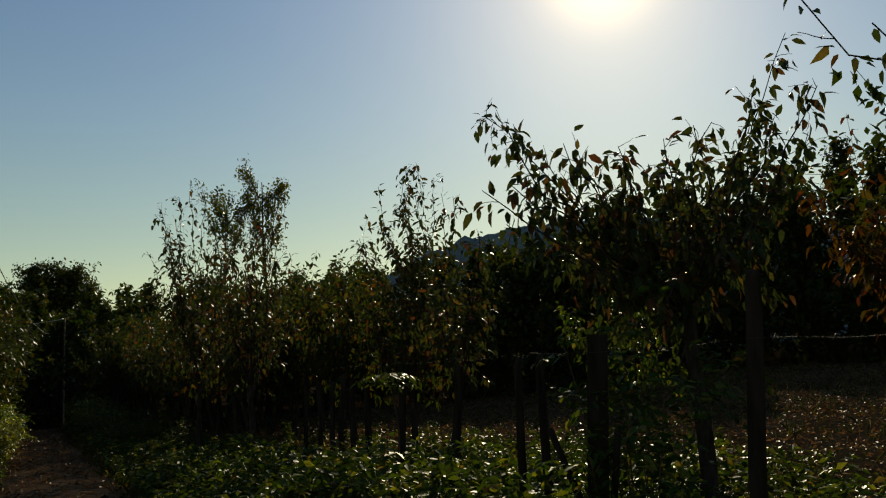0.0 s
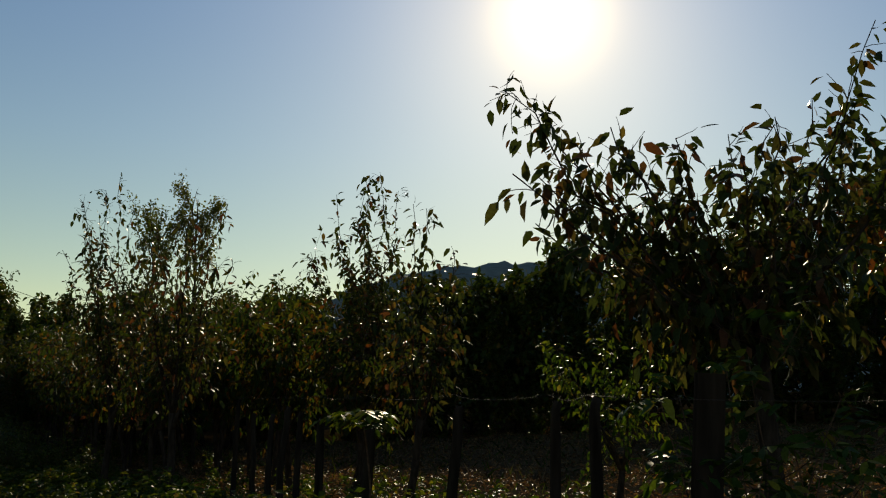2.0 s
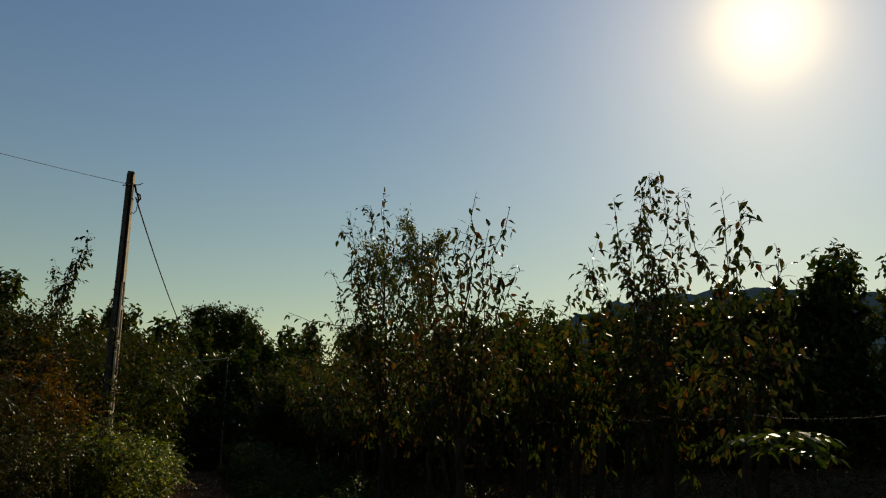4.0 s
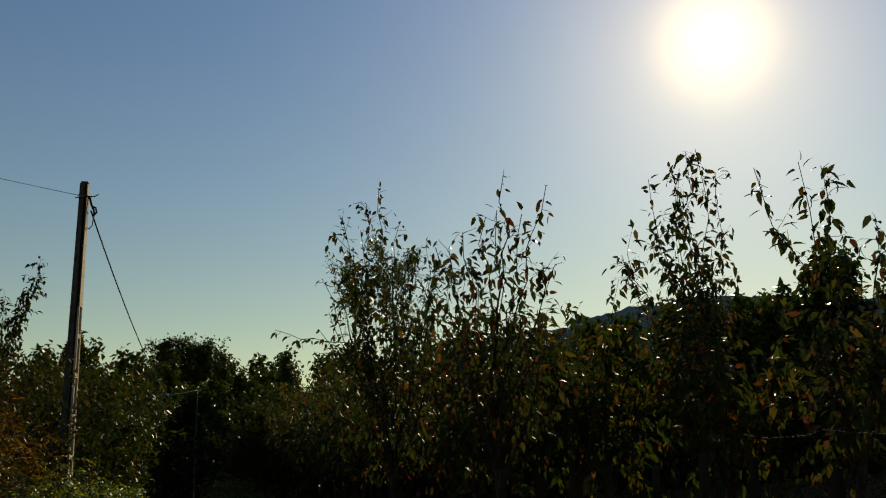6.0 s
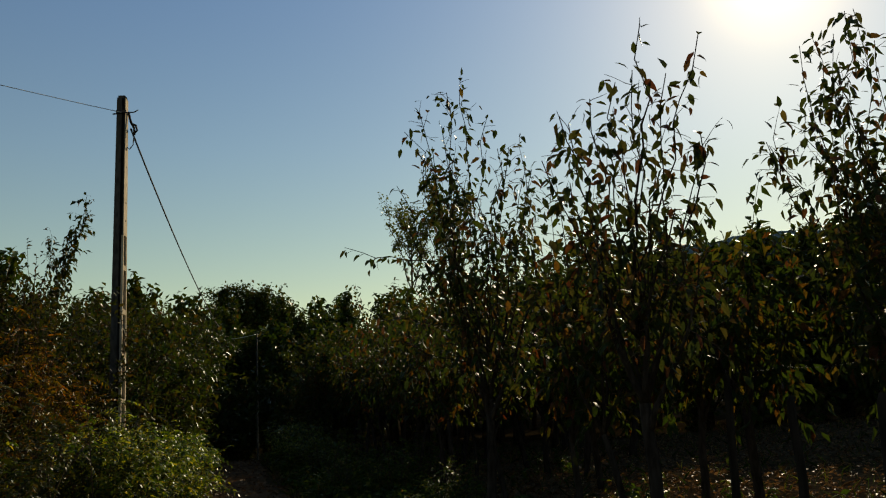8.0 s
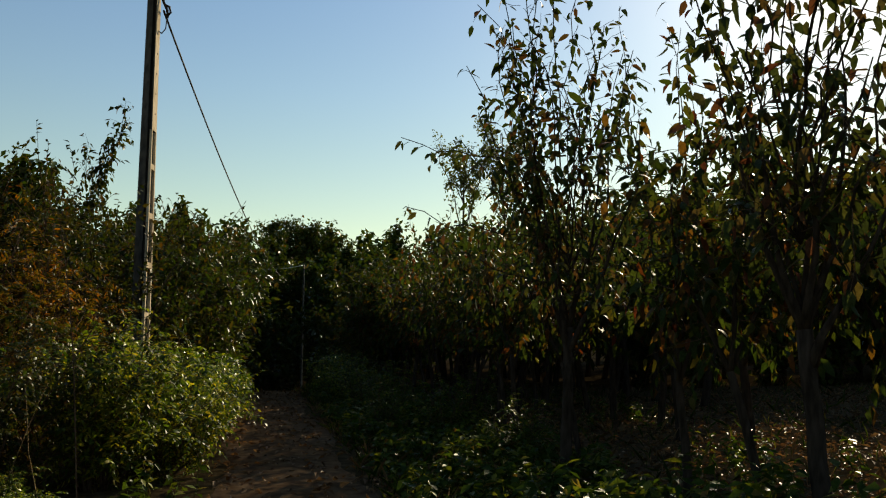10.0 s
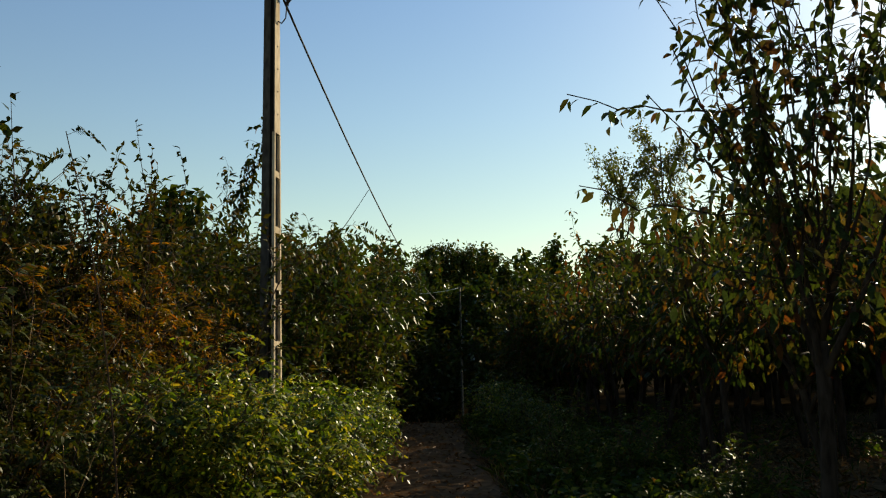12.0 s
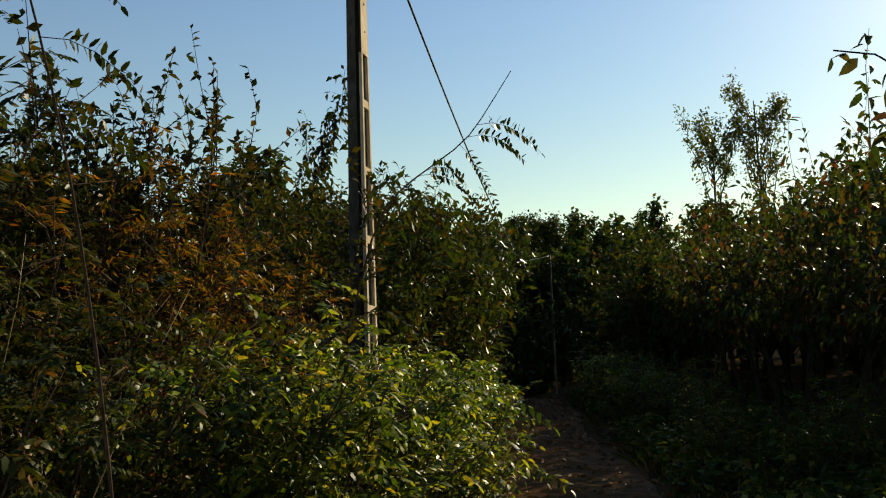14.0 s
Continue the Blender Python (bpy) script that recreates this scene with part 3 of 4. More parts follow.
def wood_tree(seed, height, fork, spread, limbs, leaves, leaf, material, label, slim=0.6, r=0.14, name="woodland_tree", open_crown=0.25):
    """Larger tree seen from afar: limbs, twigs, and clumps of leaves at their ends with gaps between."""
    rng = np.random.default_rng(seed)
    wood, crown = Geo(), Geo()
    trunk = grow(rng, (0, 0, -0.1), (0, 0, 1), height * 0.8, 9, 0.05, 0.3)
    tube(wood, trunk, r, r * 0.2, 7)
    ends = []
    for k in range(limbs):
        s = fork + (0.98 - fork) * (k + 0.5) / limbs
        p, t = along(trunk, s)
        a = k * 2.4 + rng.uniform(-0.5, 0.5)
        le = height * spread * (1.15 - 0.75 * s) * rng.uniform(0.75, 1.25)
        li = grow(rng, p, (math.cos(a), math.sin(a), 0.55 + 0.6 * s), le, 6, 0.15, 0.14)
        tube(wood, li, r * 0.4 * (1.1 - s), 0.01, 4)
        for _ in range(7):
            q, t2 = along(li, rng.uniform(0.25, 1))
            tw = grow(rng, q, unit(t2 * 0.5 + rng.normal(0, 0.6, 3)), le * rng.uniform(0.2, 0.5), 3, 0.2, 0.1)
            tube(wood, tw[[0, 3]], r * 0.08, 0.006, 3)
            ends.extend(tw[1:])
        ends.append(li[-1])
    ends.append(trunk[-1])
    ends = np.array(ends)
    pick = ends[rng.integers(0, len(ends), leaves)]
    P = pick + rng.normal(0, height * 0.022 * (0.5 + open_crown), (leaves, 3))
    D = unit(rng.normal(0, 1, (leaves, 3)) - np.array((0, 0, 0.3)))
    size = leaf * rng.uniform(0.6, 1.35, leaves)
    blades(crown, P, D, size, size * slim, rng, False)
    tree = tagged(new(name), label, "tree")
    part("trunk", wood, M_BARK, tree)
    tagged(part("crown", crown, material, tree), kind="stuff")
    return tree


def set_down(ob, x, y, turn=0.0, z=None):
    ob.matrix_world = pose(x, y, float(ground_z(x, y)) if z is None else z, 0, 0, turn)
    return ob


def poplar(seed, height, low, reach_out, limbs, leaves, label):
    """Airy poplar: bare lower limbs that rise steeply, leaf clumps towards their ends."""
    rng = np.random.default_rng(seed)
    wood, crown = Geo(), Geo()
    trunk = grow(rng, (0, 0, -0.1), (0, 0, 1), height * 0.9, 9, 0.03, 0.3)
    tube(wood, trunk, 0.22, 0.05, 7)
    P = []
    for k in range(limbs):
        p, _ = along(trunk, low + (0.95 - low) * k / limbs)
        a = k * 2.4 + rng.uniform(-0.4, 0.4)
        le = (height * rng.uniform(0.82, 1.0) - p[2]) * 1.05
        if le < 0.8:
            le = 0.8
        end = p + np.array((math.cos(a) * reach_out, math.sin(a) * reach_out, le)) * rng.uniform(0.75, 1.0)
        li = reach(rng, p, end, 7, 0.05, 0.05)
        tube(wood, li, 0.075, 0.02, 5)
        for _ in range(9):
            q, t = along(li, rng.uniform(0.35, 1))
            tw = grow(rng, q, unit(t + rng.normal(0, 0.45, 3)), rng.uniform(0.5, 1.5), 3, 0.15, 0.1)
            tube(wood, tw, 0.028, 0.012, 3)
            n = int(leaves / limbs / 9)
            P.append(tw[rng.integers(1, 4, n)] + rng.normal(0, 0.3, (n, 3)))
    P = np.concatenate(P)
    size = 0.3 * rng.uniform(0.6, 1.3, len(P))
    blades(crown, P, unit(rng.normal(0, 1, (len(P), 3)) - np.array((0, 0, 0.4))), size, size * 0.75, rng, False)
    tree = tagged(new("poplar"), label, "tree")
    part("trunk", wood, M_BARK, tree)
    tagged(part("crown", crown, M_POPLAR, tree, "thin grey-green leaves"), kind="stuff")
    return tree


# two airy poplars far off
set_down(poplar(51, 26.2, 0.42, 2.5, 15, 3300, "tall airy poplar far beyond the orchard"), 25.0, 97)
set_down(poplar(52, 22.8, 0.6, 2.6, 12, 2400, "lower airy poplar far beyond the orchard"), 20.2, 97, 40)
# round grove far beyond the path's end
set_down(wood_tree(53, 19.0, 0.2, 0.42, 40, 11000, 0.42, M_WOOD, "round dark tree beyond the path's end", 0.6, 0.3), 1.2, 130)
set_down(wood_tree(54, 19.4, 0.2, 0.42, 40, 11000, 0.42, M_WOOD, "broad dark tree beyond the path's end", 0.6, 0.3), 6.2, 131)
# large dense tree beyond the field
set_down(wood_tree(55, 11.5, 0.12, 0.42, 46, 15000, 0.3, M_WOOD, "large dense dark tree beyond the open field", 0.55, 0.3, open_crown=0.1), 20.5, 10.6)

# woodland beyond the orchard
woods = [wood_tree(60, 7.2, 0.06, 0.33, 26, 2400, 0.29, M_WOOD, "dark leafy woodland tree", 0.55, 0.11),
         wood_tree(61, 6.0, 0.04, 0.45, 26, 2400, 0.28, M_WOOD, "dark bushy woodland tree", 0.55, 0.1),
         wood_tree(62, 8.0, 0.06, 0.17, 34, 3000, 0.21, M_WOOD, "slim upright woodland tree", 0.55, 0.1, open_crown=0.0)]
rng = np.random.default_rng(5)
places = [(3.9, 50, 1, 1.05), (4.8, 53, 1, 1.1), (6.3, 54, 1, 1.15), (5.6, 51, 0, 0.95), (11.5, 34.5, 1, 0.95), (13.2, 33.5, 0, 0.85), (15.0, 32.5, 1, 1.05), (16.8, 31.5, 0, 0.92), (18.6, 30.5, 1, 1.08), (20.2, 29.8, 1, 1.1), (12.4, 36, 1, 0.95), (16.0, 34, 1, 1.05), (19.6, 32, 1, 1.1), (22.3, 40, 2, 1.09), (24.6, 38.7, 2, 1.0), (-1.9, 38.5, 1, 0.8), (4.2, 38.5, 1, 0.8), (-0.5, 45.5, 1, 1.0), (-3.4, 36, 0, 0.8), (-6.5, 36, 0, 1.0), (-2.6, 41, 1, 0.95), (-5, 45, 2, 0.9), (-8.5, 41, 0, 1.1), (-9.5, 33, 1, 1.0), (-8, 27, 1, 0.8),
          (-1.2, 48, 0, 1.15), (2.8, 59, 2, 1.3), (4.1, 47, 2, 0.95), (1.2, 60, 2, 1.3), (2.3, 61, 0, 1.1), (3.9, 60, 1, 1.2), (0.3, 62, 1, 1.2), (2.9, 64, 1, 1.3), (-0.4, 46, 2, 0.95), (5.5, 49, 2, 1.02), (8.5, 51, 0, 1.05), (11.5, 50, 2, 0.9), (14.5, 52, 1, 1.15), (17.5, 53, 0, 1.1), (21, 53, 2, 1.05), (25, 53, 0, 1.15),
          (29, 50, 2, 1.2), (-4, 55, 0, 1.3), (0, 58, 2, 1.3), (4.6, 56, 2, 1.15), (7, 60, 1, 1.4), (12, 62, 0, 1.3), (18, 64, 2, 1.3), (24, 64, 0, 1.4),
          (21.5, 29.0, 0, 1.10), (22.8, 27.6, 2, 1.09), (25.0, 27.3, 2, 1.06), (27.3, 26.8, 2, 1.05), (28.4, 25.1, 0, 1.07), (28.5, 22.7, 2, 1.13), (29.1, 20.7, 2, 1.21), (30.8, 19.6, 2, 1.31), (33.0, 18.7, 0, 1.39), (34.2, 17.0, 2, 1.45), (23.4, 33.4, 2, 0.99), (25.7, 32.4, 2, 1.15), (27.8, 31.1, 0, 1.25), (29.7, 29.4, 2, 1.17), (31.2, 27.5, 2, 1.14), (32.3, 25.3, 2, 1.30), (33.3, 22.9, 0, 1.42), (34.0, 20.6, 2, 1.35), (34.8, 18.4, 2, 1.31), (35.7, 16.2, 2, 1.45), (22.9, 39.7, 0, 1.10), (26.1, 38.0, 2, 1.09), (28.1, 34.6, 2, 1.31), (30.1, 31.7, 2, 1.22), (33.4, 30.0, 0, 1.28), (36.7, 28.2, 2, 1.48), (38.3, 24.8, 2, 1.36), (38.7, 21.0, 2, 1.48)]
seen = set()
for x, y, k, s in places:
    ob = woods[k] if k not in seen else copy_thing(woods[k], Matrix())
    seen.add(k)
    ob.matrix_world = pose(x, y, float(ground_z(x, y)) - 0.05, 0, 0, rng.uniform(0, 360)) @ Matrix.Scale(s, 4)
    tagged(ob, group="woodland beyond the orchard")


def shrub(seed, height, spread, stems, kind_of_leaf, material, label, every=0.06, leaf=0.09, r=0.012, lift=0.05, name="shrub", bare=0.12, pairs=6, fine=True, slim=0.4, side=4):
    """Many-stemmed shrub with simple or compound leaves on arching stems."""
    rng = np.random.default_rng(seed)
    wood, crown = Geo(), Geo()
    sites = []
    for k in range(stems):
        a = rng.uniform(0, 2 * math.pi)
        out = spread * rng.uniform(0.1, 1.0)
        le = height * rng.uniform(0.7, 1.05)
        start = (math.cos(a) * 0.18 * spread * rng.random(), math.sin(a) * 0.18 * spread * rng.random(), -0.05)
        li = grow(rng, start, (math.cos(a) * out / height, math.sin(a) * out / height, 0.9), le * math.hypot(1, out / height * 0.5), 8, 0.08, lift)
        tube(wood, li, r, 0.0025, 5)
        sites.extend(leaf_sites(rng, li, every, bare, 1.0, 0.1))
        for _ in range(side):
            p, t = along(li, rng.uniform(0.2, 0.95))
            tw = grow(rng, p, unit(t * 0.6 + rng.normal(0, 0.6, 3)), le * rng.uniform(0.12, 0.3), 4, 0.15, 0.03)
            tube(wood, tw[[0, 2, 4]], r * 0.45, 0.002, 3)
            sites.extend(leaf_sites(rng, tw, every, 0.1, 1.0, 0.1))
    P, D = np.array([s[0] for s in sites]), np.array([s[1] for s in sites])
    keep = P[:, 2] > 0.03
    P, D = P[keep], D[keep]
    size = leaf * rng.uniform(0.65, 1.25, len(P))
    if kind_of_leaf == "pinnate":
        pinnate(crown, P, D, size, rng, pairs, 0.35, 0.3 if pairs < 6 else 0.2, slim, fine)
    else:
        blades(crown, P, D, size, size * slim, rng, fine)
    ob = tagged(new(name), label, "shrub")
    tagged(part("stem", wood, M_TWIG, ob), kind="stuff")
    tagged(part("foliage", crown, material, ob), kind="stuff")
    return ob


# green shrubs at the path's edge, before the concrete pole
g1 = shrub(101, 1.5, 0.9, 36, "pinnate", M_GREEN, "fresh green shrub with feathery compound leaves by the path", 0.07, 0.21, 0.01, 0.0, bare=0.4, pairs=4, slim=0.4, fine="mid", side=6)
g2 = shrub(102, 1.15, 0.9, 32, "pinnate", M_GREEN, "low fresh green shrub with feathery leaves at the path's edge", 0.07, 0.2, 0.01, 0.0, bare=0.35, pairs=4, slim=0.4, fine="mid", side=6)
first = {}
for src, x, y, s in ((g1, -1.15, 18.0, 0.98), (g1, -0.95, 19.6, 0.95), (g2, -0.7, 20.6, 0.95), (g2, -0.75, 18.9, 0.9), (g2, -0.65, 22.4, 0.95), (g2, -0.65, 24.4, 0.95), (g1, -1.2, 21.6, 0.85), (g2, -0.95, 27, 1.0), (g2, -1.1, 30, 1.1), (g2, 2.15, 30.5, 1.0), (g2, -1.55, 16.3, 0.42), (g2, -1.2, 15.9, 0.32), (g2, 2.3, 28.2, 0.8), (g2, 2.1, 33, 1.0)):
    ob = src if src not in first else copy_thing(src, Matrix())
    first[src] = 1
    ob.matrix_world = pose(x, y, float(ground_z(x, y)), 0, 0, (x * 131 + y * 57) % 360) @ Matrix.Scale(s, 4)
    tagged(ob, group="green shrubs along the path")

b1 = shrub(103, 0.95, 0.6, 16, "pinnate", M_WEED, "low green bush at the orchard's edge", 0.08, 0.19, 0.007, 0.02, "shrub", 0.2, 4, "mid", 0.4, 4)
for k, (x, y, sc) in enumerate(((2.3, 24.2, 0.9), (2.75, 21.4, 0.9), (2.9, 27.2, 1.1), (3.2, 19.4, 0.8), (2.2, 26.6, 0.8), (2.5, 29.6, 1.1), (3.6, 23.0, 1.0), (2.1, 22.6, 0.65))):
    ob = copy_thing(b1, Matrix()) if k else b1
    ob.matrix_world = pose(x, y, float(ground_z(x, y)), 0, 0, 71 * k) @ Matrix.Scale(sc, 4)
    tagged(ob, group="low bushes along the orchard")

# yellowing thicket
s1 = shrub(111, 2.7, 1.0, 16, "pinnate", M_SUMAC, "yellow and orange autumn shrub with long compound leaves", 0.13, 0.36, 0.016, 0.02, pairs=8, slim=0.26, fine=False)
set_down(s1, -2.45, 19.3)
copy_thing(s1, pose(-2.75, 20.4, 0, 0, 0, 140))
copy_thing(s1, pose(-2.2, 21.2, 0, 0, 0, 250) @ Matrix.Scale(0.9, 4))
# tall hedge with small leaves
h1 = shrub(121, 3.4, 0.75, 30, "simple", M_ROBINIA, "tall thin-stemmed hedge shrub with small leaves", 0.045, 0.085, 0.013, 0.16, "hedge_shrub", 0.3, slim=0.55, side=7, fine=False)
h2 = shrub(122, 3.3, 1.3, 18, "simple", M_ROBINIA, "bushy hedge shrub with small dark leaves", 0.04, 0.095, 0.014, 0.03, "hedge_shrub", 0.1, slim=0.55, side=12, fine=False)
first = {}
for src, x, y, s in ((h1, -2.6, 20.6, 1.0), (h1, -3.4, 20.2, 0.98), (h2, -2.0, 22.6, 0.95), (h2, -3.3, 22.5, 1.0), (h2, -4.4, 19.6, 1.05), (h1, -4.6, 21.4, 1.05), (h2, -1.9, 25.5, 1.1), (h2, -3.3, 26.0, 1.15), (h1, -2.4, 28.4, 1.1), (h2, -1.9, 31.5, 1.3), (h2, -3.9, 29, 1.3), (h2, -1.9, 34.5, 1.4), (h2, -1.8, 36.5, 1.4), (h2, -5.4, 24.5, 1.1), (h2, 3.3, 36, 1.0), (h2, 3.6, 40, 1.1), (h2, -0.9, 42.5, 1.1), (h2, -5.8, 20.5, 1.1), (h2, -4.6, 17.6, 0.8)):
    ob = src if src not in first else copy_thing(src, Matrix())
    first[src] = 1
    ob.matrix_world = pose(x, y, float(ground_z(x, y)), 0, 0, (x * 171 + y * 91) % 360) @ Matrix.Scale(s, 4)
    tagged(ob, group="hedge along the path")
w1 = shrub(126, 3.75, 1.5, 21, "simple", M_WOOD, "tall dense leafy shrub overhanging the path", 0.07, 0.175, 0.02, 0.05, "hedge_shrub", 0.22, slim=0.42, side=13, fine=False)
for k, (x, y, sc) in enumerate(((-1.0, 28.0, 0.98), (-1.9, 26.2, 0.9), (-0.9, 31.2, 1.02), (-2.2, 30.2, 1.05), (-1.2, 34.6, 1.1), (-2.4, 33.8, 1.15), (-3.2, 28.2, 1.05), (-1.6, 24.6, 0.8), (3.3, 34.4, 0.95), (3.9, 37.6, 1.1), (-1.3, 39.5, 1.25), (-5.0, 20.0, 1.2))):
    ob = copy_thing(w1, Matrix()) if k else w1
    ob.matrix_world = pose(x, y, float(ground_z(x, y)), 0, 0, 67 * k) @ Matrix.Scale(sc, 4)
    tagged(ob, group="hedge along the path")
# dark thicket that closes the far side of orchard and field
t1 = shrub(125, 3.0, 1.6, 15, "simple", M_WOOD, "dense dark thicket shrub at the orchard's far side", 0.09, 0.24, 0.014, 0.03, "thicket_shrub", 0.02, slim=0.55, side=9, fine=False)
rng = np.random.default_rng(9)
line = [(x, 46.5 + 2 * math.sin(x)) for x in np.arange(-8, 26, 1.7) if abs(x - 1.9) > 1.3] + [(x, 58.5) for x in (0.4, 1.8, 3.2, 4.6)] + [(11.0 + 1.5 * k, 33.3 - 0.8 * k) for k in range(9)] + [(24 + 5 * u, 44 - 34 * u) for u in np.linspace(0, 1, 22)] + [(29 + 0.6 * k, 10 - 3 * k) for k in range(1, 6)]
for k, (x, y) in enumerate(line):
    ob = copy_thing(t1, Matrix()) if k else t1
    ob.matrix_world = pose(x, y, float(ground_z(x, y)), 0, 0, rng.uniform(0, 360)) @ Matrix.Scale(rng.uniform(0.9, 1.3), 4)
    tagged(ob, group="thicket behind the orchard")
# young robinias with hanging feathered leaves
r1 = shrub(131, 4.0, 1.1, 9, "pinnate", M_ROBINIA, "young robinia with hanging feathered leaves", 0.1, 0.26, 0.016, 0.04, "young_robinia", 0.2, 9, "mid", 0.42, 7)
set_down(r1, -3.9, 18.7)
r2 = shrub(132, 2.2, 1.1, 12, "pinnate", M_ROBINIA, "low arching robinia shoots with feathered leaves", 0.09, 0.25, 0.01, -0.05, "young_robinia", 0.15, 9, "mid", 0.42, 5)
set_down(r2, -2.1, 17.4)
copy_thing(r2, pose(-2.9, 16.6, 0, 0, 0, 120))
copy_thing(r2, pose(-2.6, 18.2, 0, 0, 0, 40))
copy_thing(r2, pose(-1.75, 16.9, 0, 0, 0, 75) @ Matrix.Scale(0.7, 4))
copy_thing(r2, pose(-3.3, 15.6, 0, 0, 0, 10) @ Matrix.Scale(0.9, 4))
copy_thing(r2, pose(-2.0, 16.1, 0, 0, 0, 200) @ Matrix.Scale(0.75, 4))
copy_thing(r2, pose(-3.6, 17.6, 0, 0, 0, 300) @ Matrix.Scale(1.1, 4))


# ---- concrete pole with its cables ----
def concrete_pole(name, x, y, height, turn, scale=1.0):
    pole = tagged(new(name), "weathered grey concrete utility pole with recessed ladder-like side", "utility pole")
    pole.matrix_world = pose(x, y, float(ground_z(x, y)), 0, 0, turn)
    w0, d0, w1, d1 = 0.2 * scale, 0.34 * scale, 0.14 * scale, 0.17 * scale

    def at(z):
        u = z / height
        return w0 + (w1 - w0) * u, d0 + (d1 - d0) * u

    def frustum(geo, z0, z1, fx0, fx1, fy0, fy1):
        v = []
        for z in (z0, z1):
            w, d = at(z)
            v += [(fx0 * w, fy0 * d, z), (fx1 * w, fy0 * d, z), (fx1 * w, fy1 * d, z), (fx0 * w, fy1 * d, z)]
        q = [(0, 3, 2, 1), (4, 5, 6, 7), (0, 1, 5, 4), (1, 2, 6, 5), (2, 3, 7, 6), (3, 0, 4, 7)]
        geo.put(v, [t for a, b, c, d in q for t in ((a, b, c), (a, c, d))])

    solid = height - 2.35
    g = Geo()
    frustum(g, -0.1, solid, -0.5, 0.3, -0.36, 0.5)
    frustum(g, solid, height - 0.02, -0.5, 0.46, -0.36, 0.5)
    frustum(g, -0.1, height - 0.02, -0.5, 0.08, -0.5, -0.362)
    frustum(g, height - 0.02, height + 0.02, -0.4, 0.4, -0.42, 0.42)
    part("shaft", g, M_CONC_SHADE, pole, smooth=False)
    g = Geo()
    frustum(g, -0.1, height - 0.03, 0.084, 0.29, -0.44, -0.364)
    part("channel", g, M_BLACK, pole, "black channel along the face", False)
    # thin plate added to carry the painted sunlit tone above the ladder
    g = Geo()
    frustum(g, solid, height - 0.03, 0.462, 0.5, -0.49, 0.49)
    part("side_face", g, M_CONC_LIT, pole, "pale face with sunlight put into its colour", False)
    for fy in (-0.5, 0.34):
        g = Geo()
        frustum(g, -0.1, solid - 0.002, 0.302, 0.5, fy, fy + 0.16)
        part("flange", g, M_CONC_LIT, pole, smooth=False)
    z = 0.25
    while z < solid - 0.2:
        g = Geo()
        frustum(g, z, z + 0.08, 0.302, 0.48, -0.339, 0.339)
        part("crossbar", g, M_CONC_LIT, pole, smooth=False)
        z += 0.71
    # small raised black discs stand in for the bolt holes
    for k in range(6):
        g = Geo()
        zz = solid + 0.25 + 0.3 * k
        w, d = at(zz)
        tube(g, [(w * 0.5 - 0.006, 0, zz), (w * 0.5 + 0.004, 0, zz)], 0.012, 0.012, 8)
        part("bolt_hole", g, M_BLACK, pole)
    for zz in (height - 0.28,):
        g = Geo()
        w, d = at(zz)
        for k in (-1, 1):
            box(g, (w + 0.02, 0.008, 0.04), pose(0, k * (d / 2 + 0.004), zz))
            box(g, (0.008, d + 0.02, 0.04), pose(k * (w / 2 + 0.004), 0, zz))
        band = part("clamp_band", g, M_WIRE, pole, "rusty steel band", False)
        g = Geo()
        tube(g, [(w / 2 + 0.002, d / 4, zz + 0.02), (w / 2 + 0.035, d / 4, zz + 0.02)], 0.012, 0.012, 6)
        part("bolt", g, M_WIRE, band)
    g = Geo()
    tube(g, [(-0.14, -0.06, height - 0.3), (0.0, -0.1, height - 0.29), (0.2, -0.06, height - 0.27), (0.26, -0.03, height - 0.22)], 0.012, 0.01, 6)
    part("hook", g, M_CABLE, pole)
    return pole


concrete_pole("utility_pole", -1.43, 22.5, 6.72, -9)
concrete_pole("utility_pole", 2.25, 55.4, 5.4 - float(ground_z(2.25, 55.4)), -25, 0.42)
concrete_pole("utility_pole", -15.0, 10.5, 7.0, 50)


def cable(label, a, b, sag, r, material, name="overhead_cable", steps=40):
    s = np.linspace(0, 1, steps)[:, None]
    line = np.array(a) * (1 - s) + np.array(b) * s - np.array((0, 0, 4.0)) * sag * s * (1 - s)
    g = Geo()
    tube(g, line, r, r, 6)
    return tagged(new(name, g.mesh(name, material)), label, "cable")


cable("sagging black cable slung from the concrete pole", (-1.3, 22.56, 6.2), (1.4, 55.3, 4.5), 0.78, 0.016, M_CABLE)
cable("thin pale wire slung between the poles", (-1.43, 22.4, 6.43), (-14.9, 10.6, 6.6), 0.3, 0.006, M_PALE)
cable("thin pale wire at the far pole", (2.2, 55.4, 5.35), (-4.5, 52, 5.9), 0.6, 0.015, M_PALE)
clamp = tagged(new("cable_clamp"), "black cable clamp with a loose loop below the pole's top", "cable clamp")
clamp.location = (-1.3, 22.54, 6.2)
g = Geo()
tube(g, [(-0.04, -0.02, 0.28), (0.0, 0, 0.12), (0.05, 0.02, 0.02), (0.06, 0.03, -0.1)], 0.022, 0.018, 7)
tube(g, [(0.02, 0.0, 0.08), (0.08, 0.0, 0.06), (0.1, 0.02, -0.02), (0.06, 0.02, -0.06)], 0.02, 0.02, 6)
part("grip", g, M_CABLE, clamp)
g = Geo()
tube(g, [(0.05, 0.02, -0.1), (0.04, 0, -0.28), (-0.01, -0.02, -0.36), (-0.06, -0.03, -0.33), (-0.08, -0.03, -0.22)], 0.009, 0.009, 6)
part("loop", g, M_CABLE, clamp)


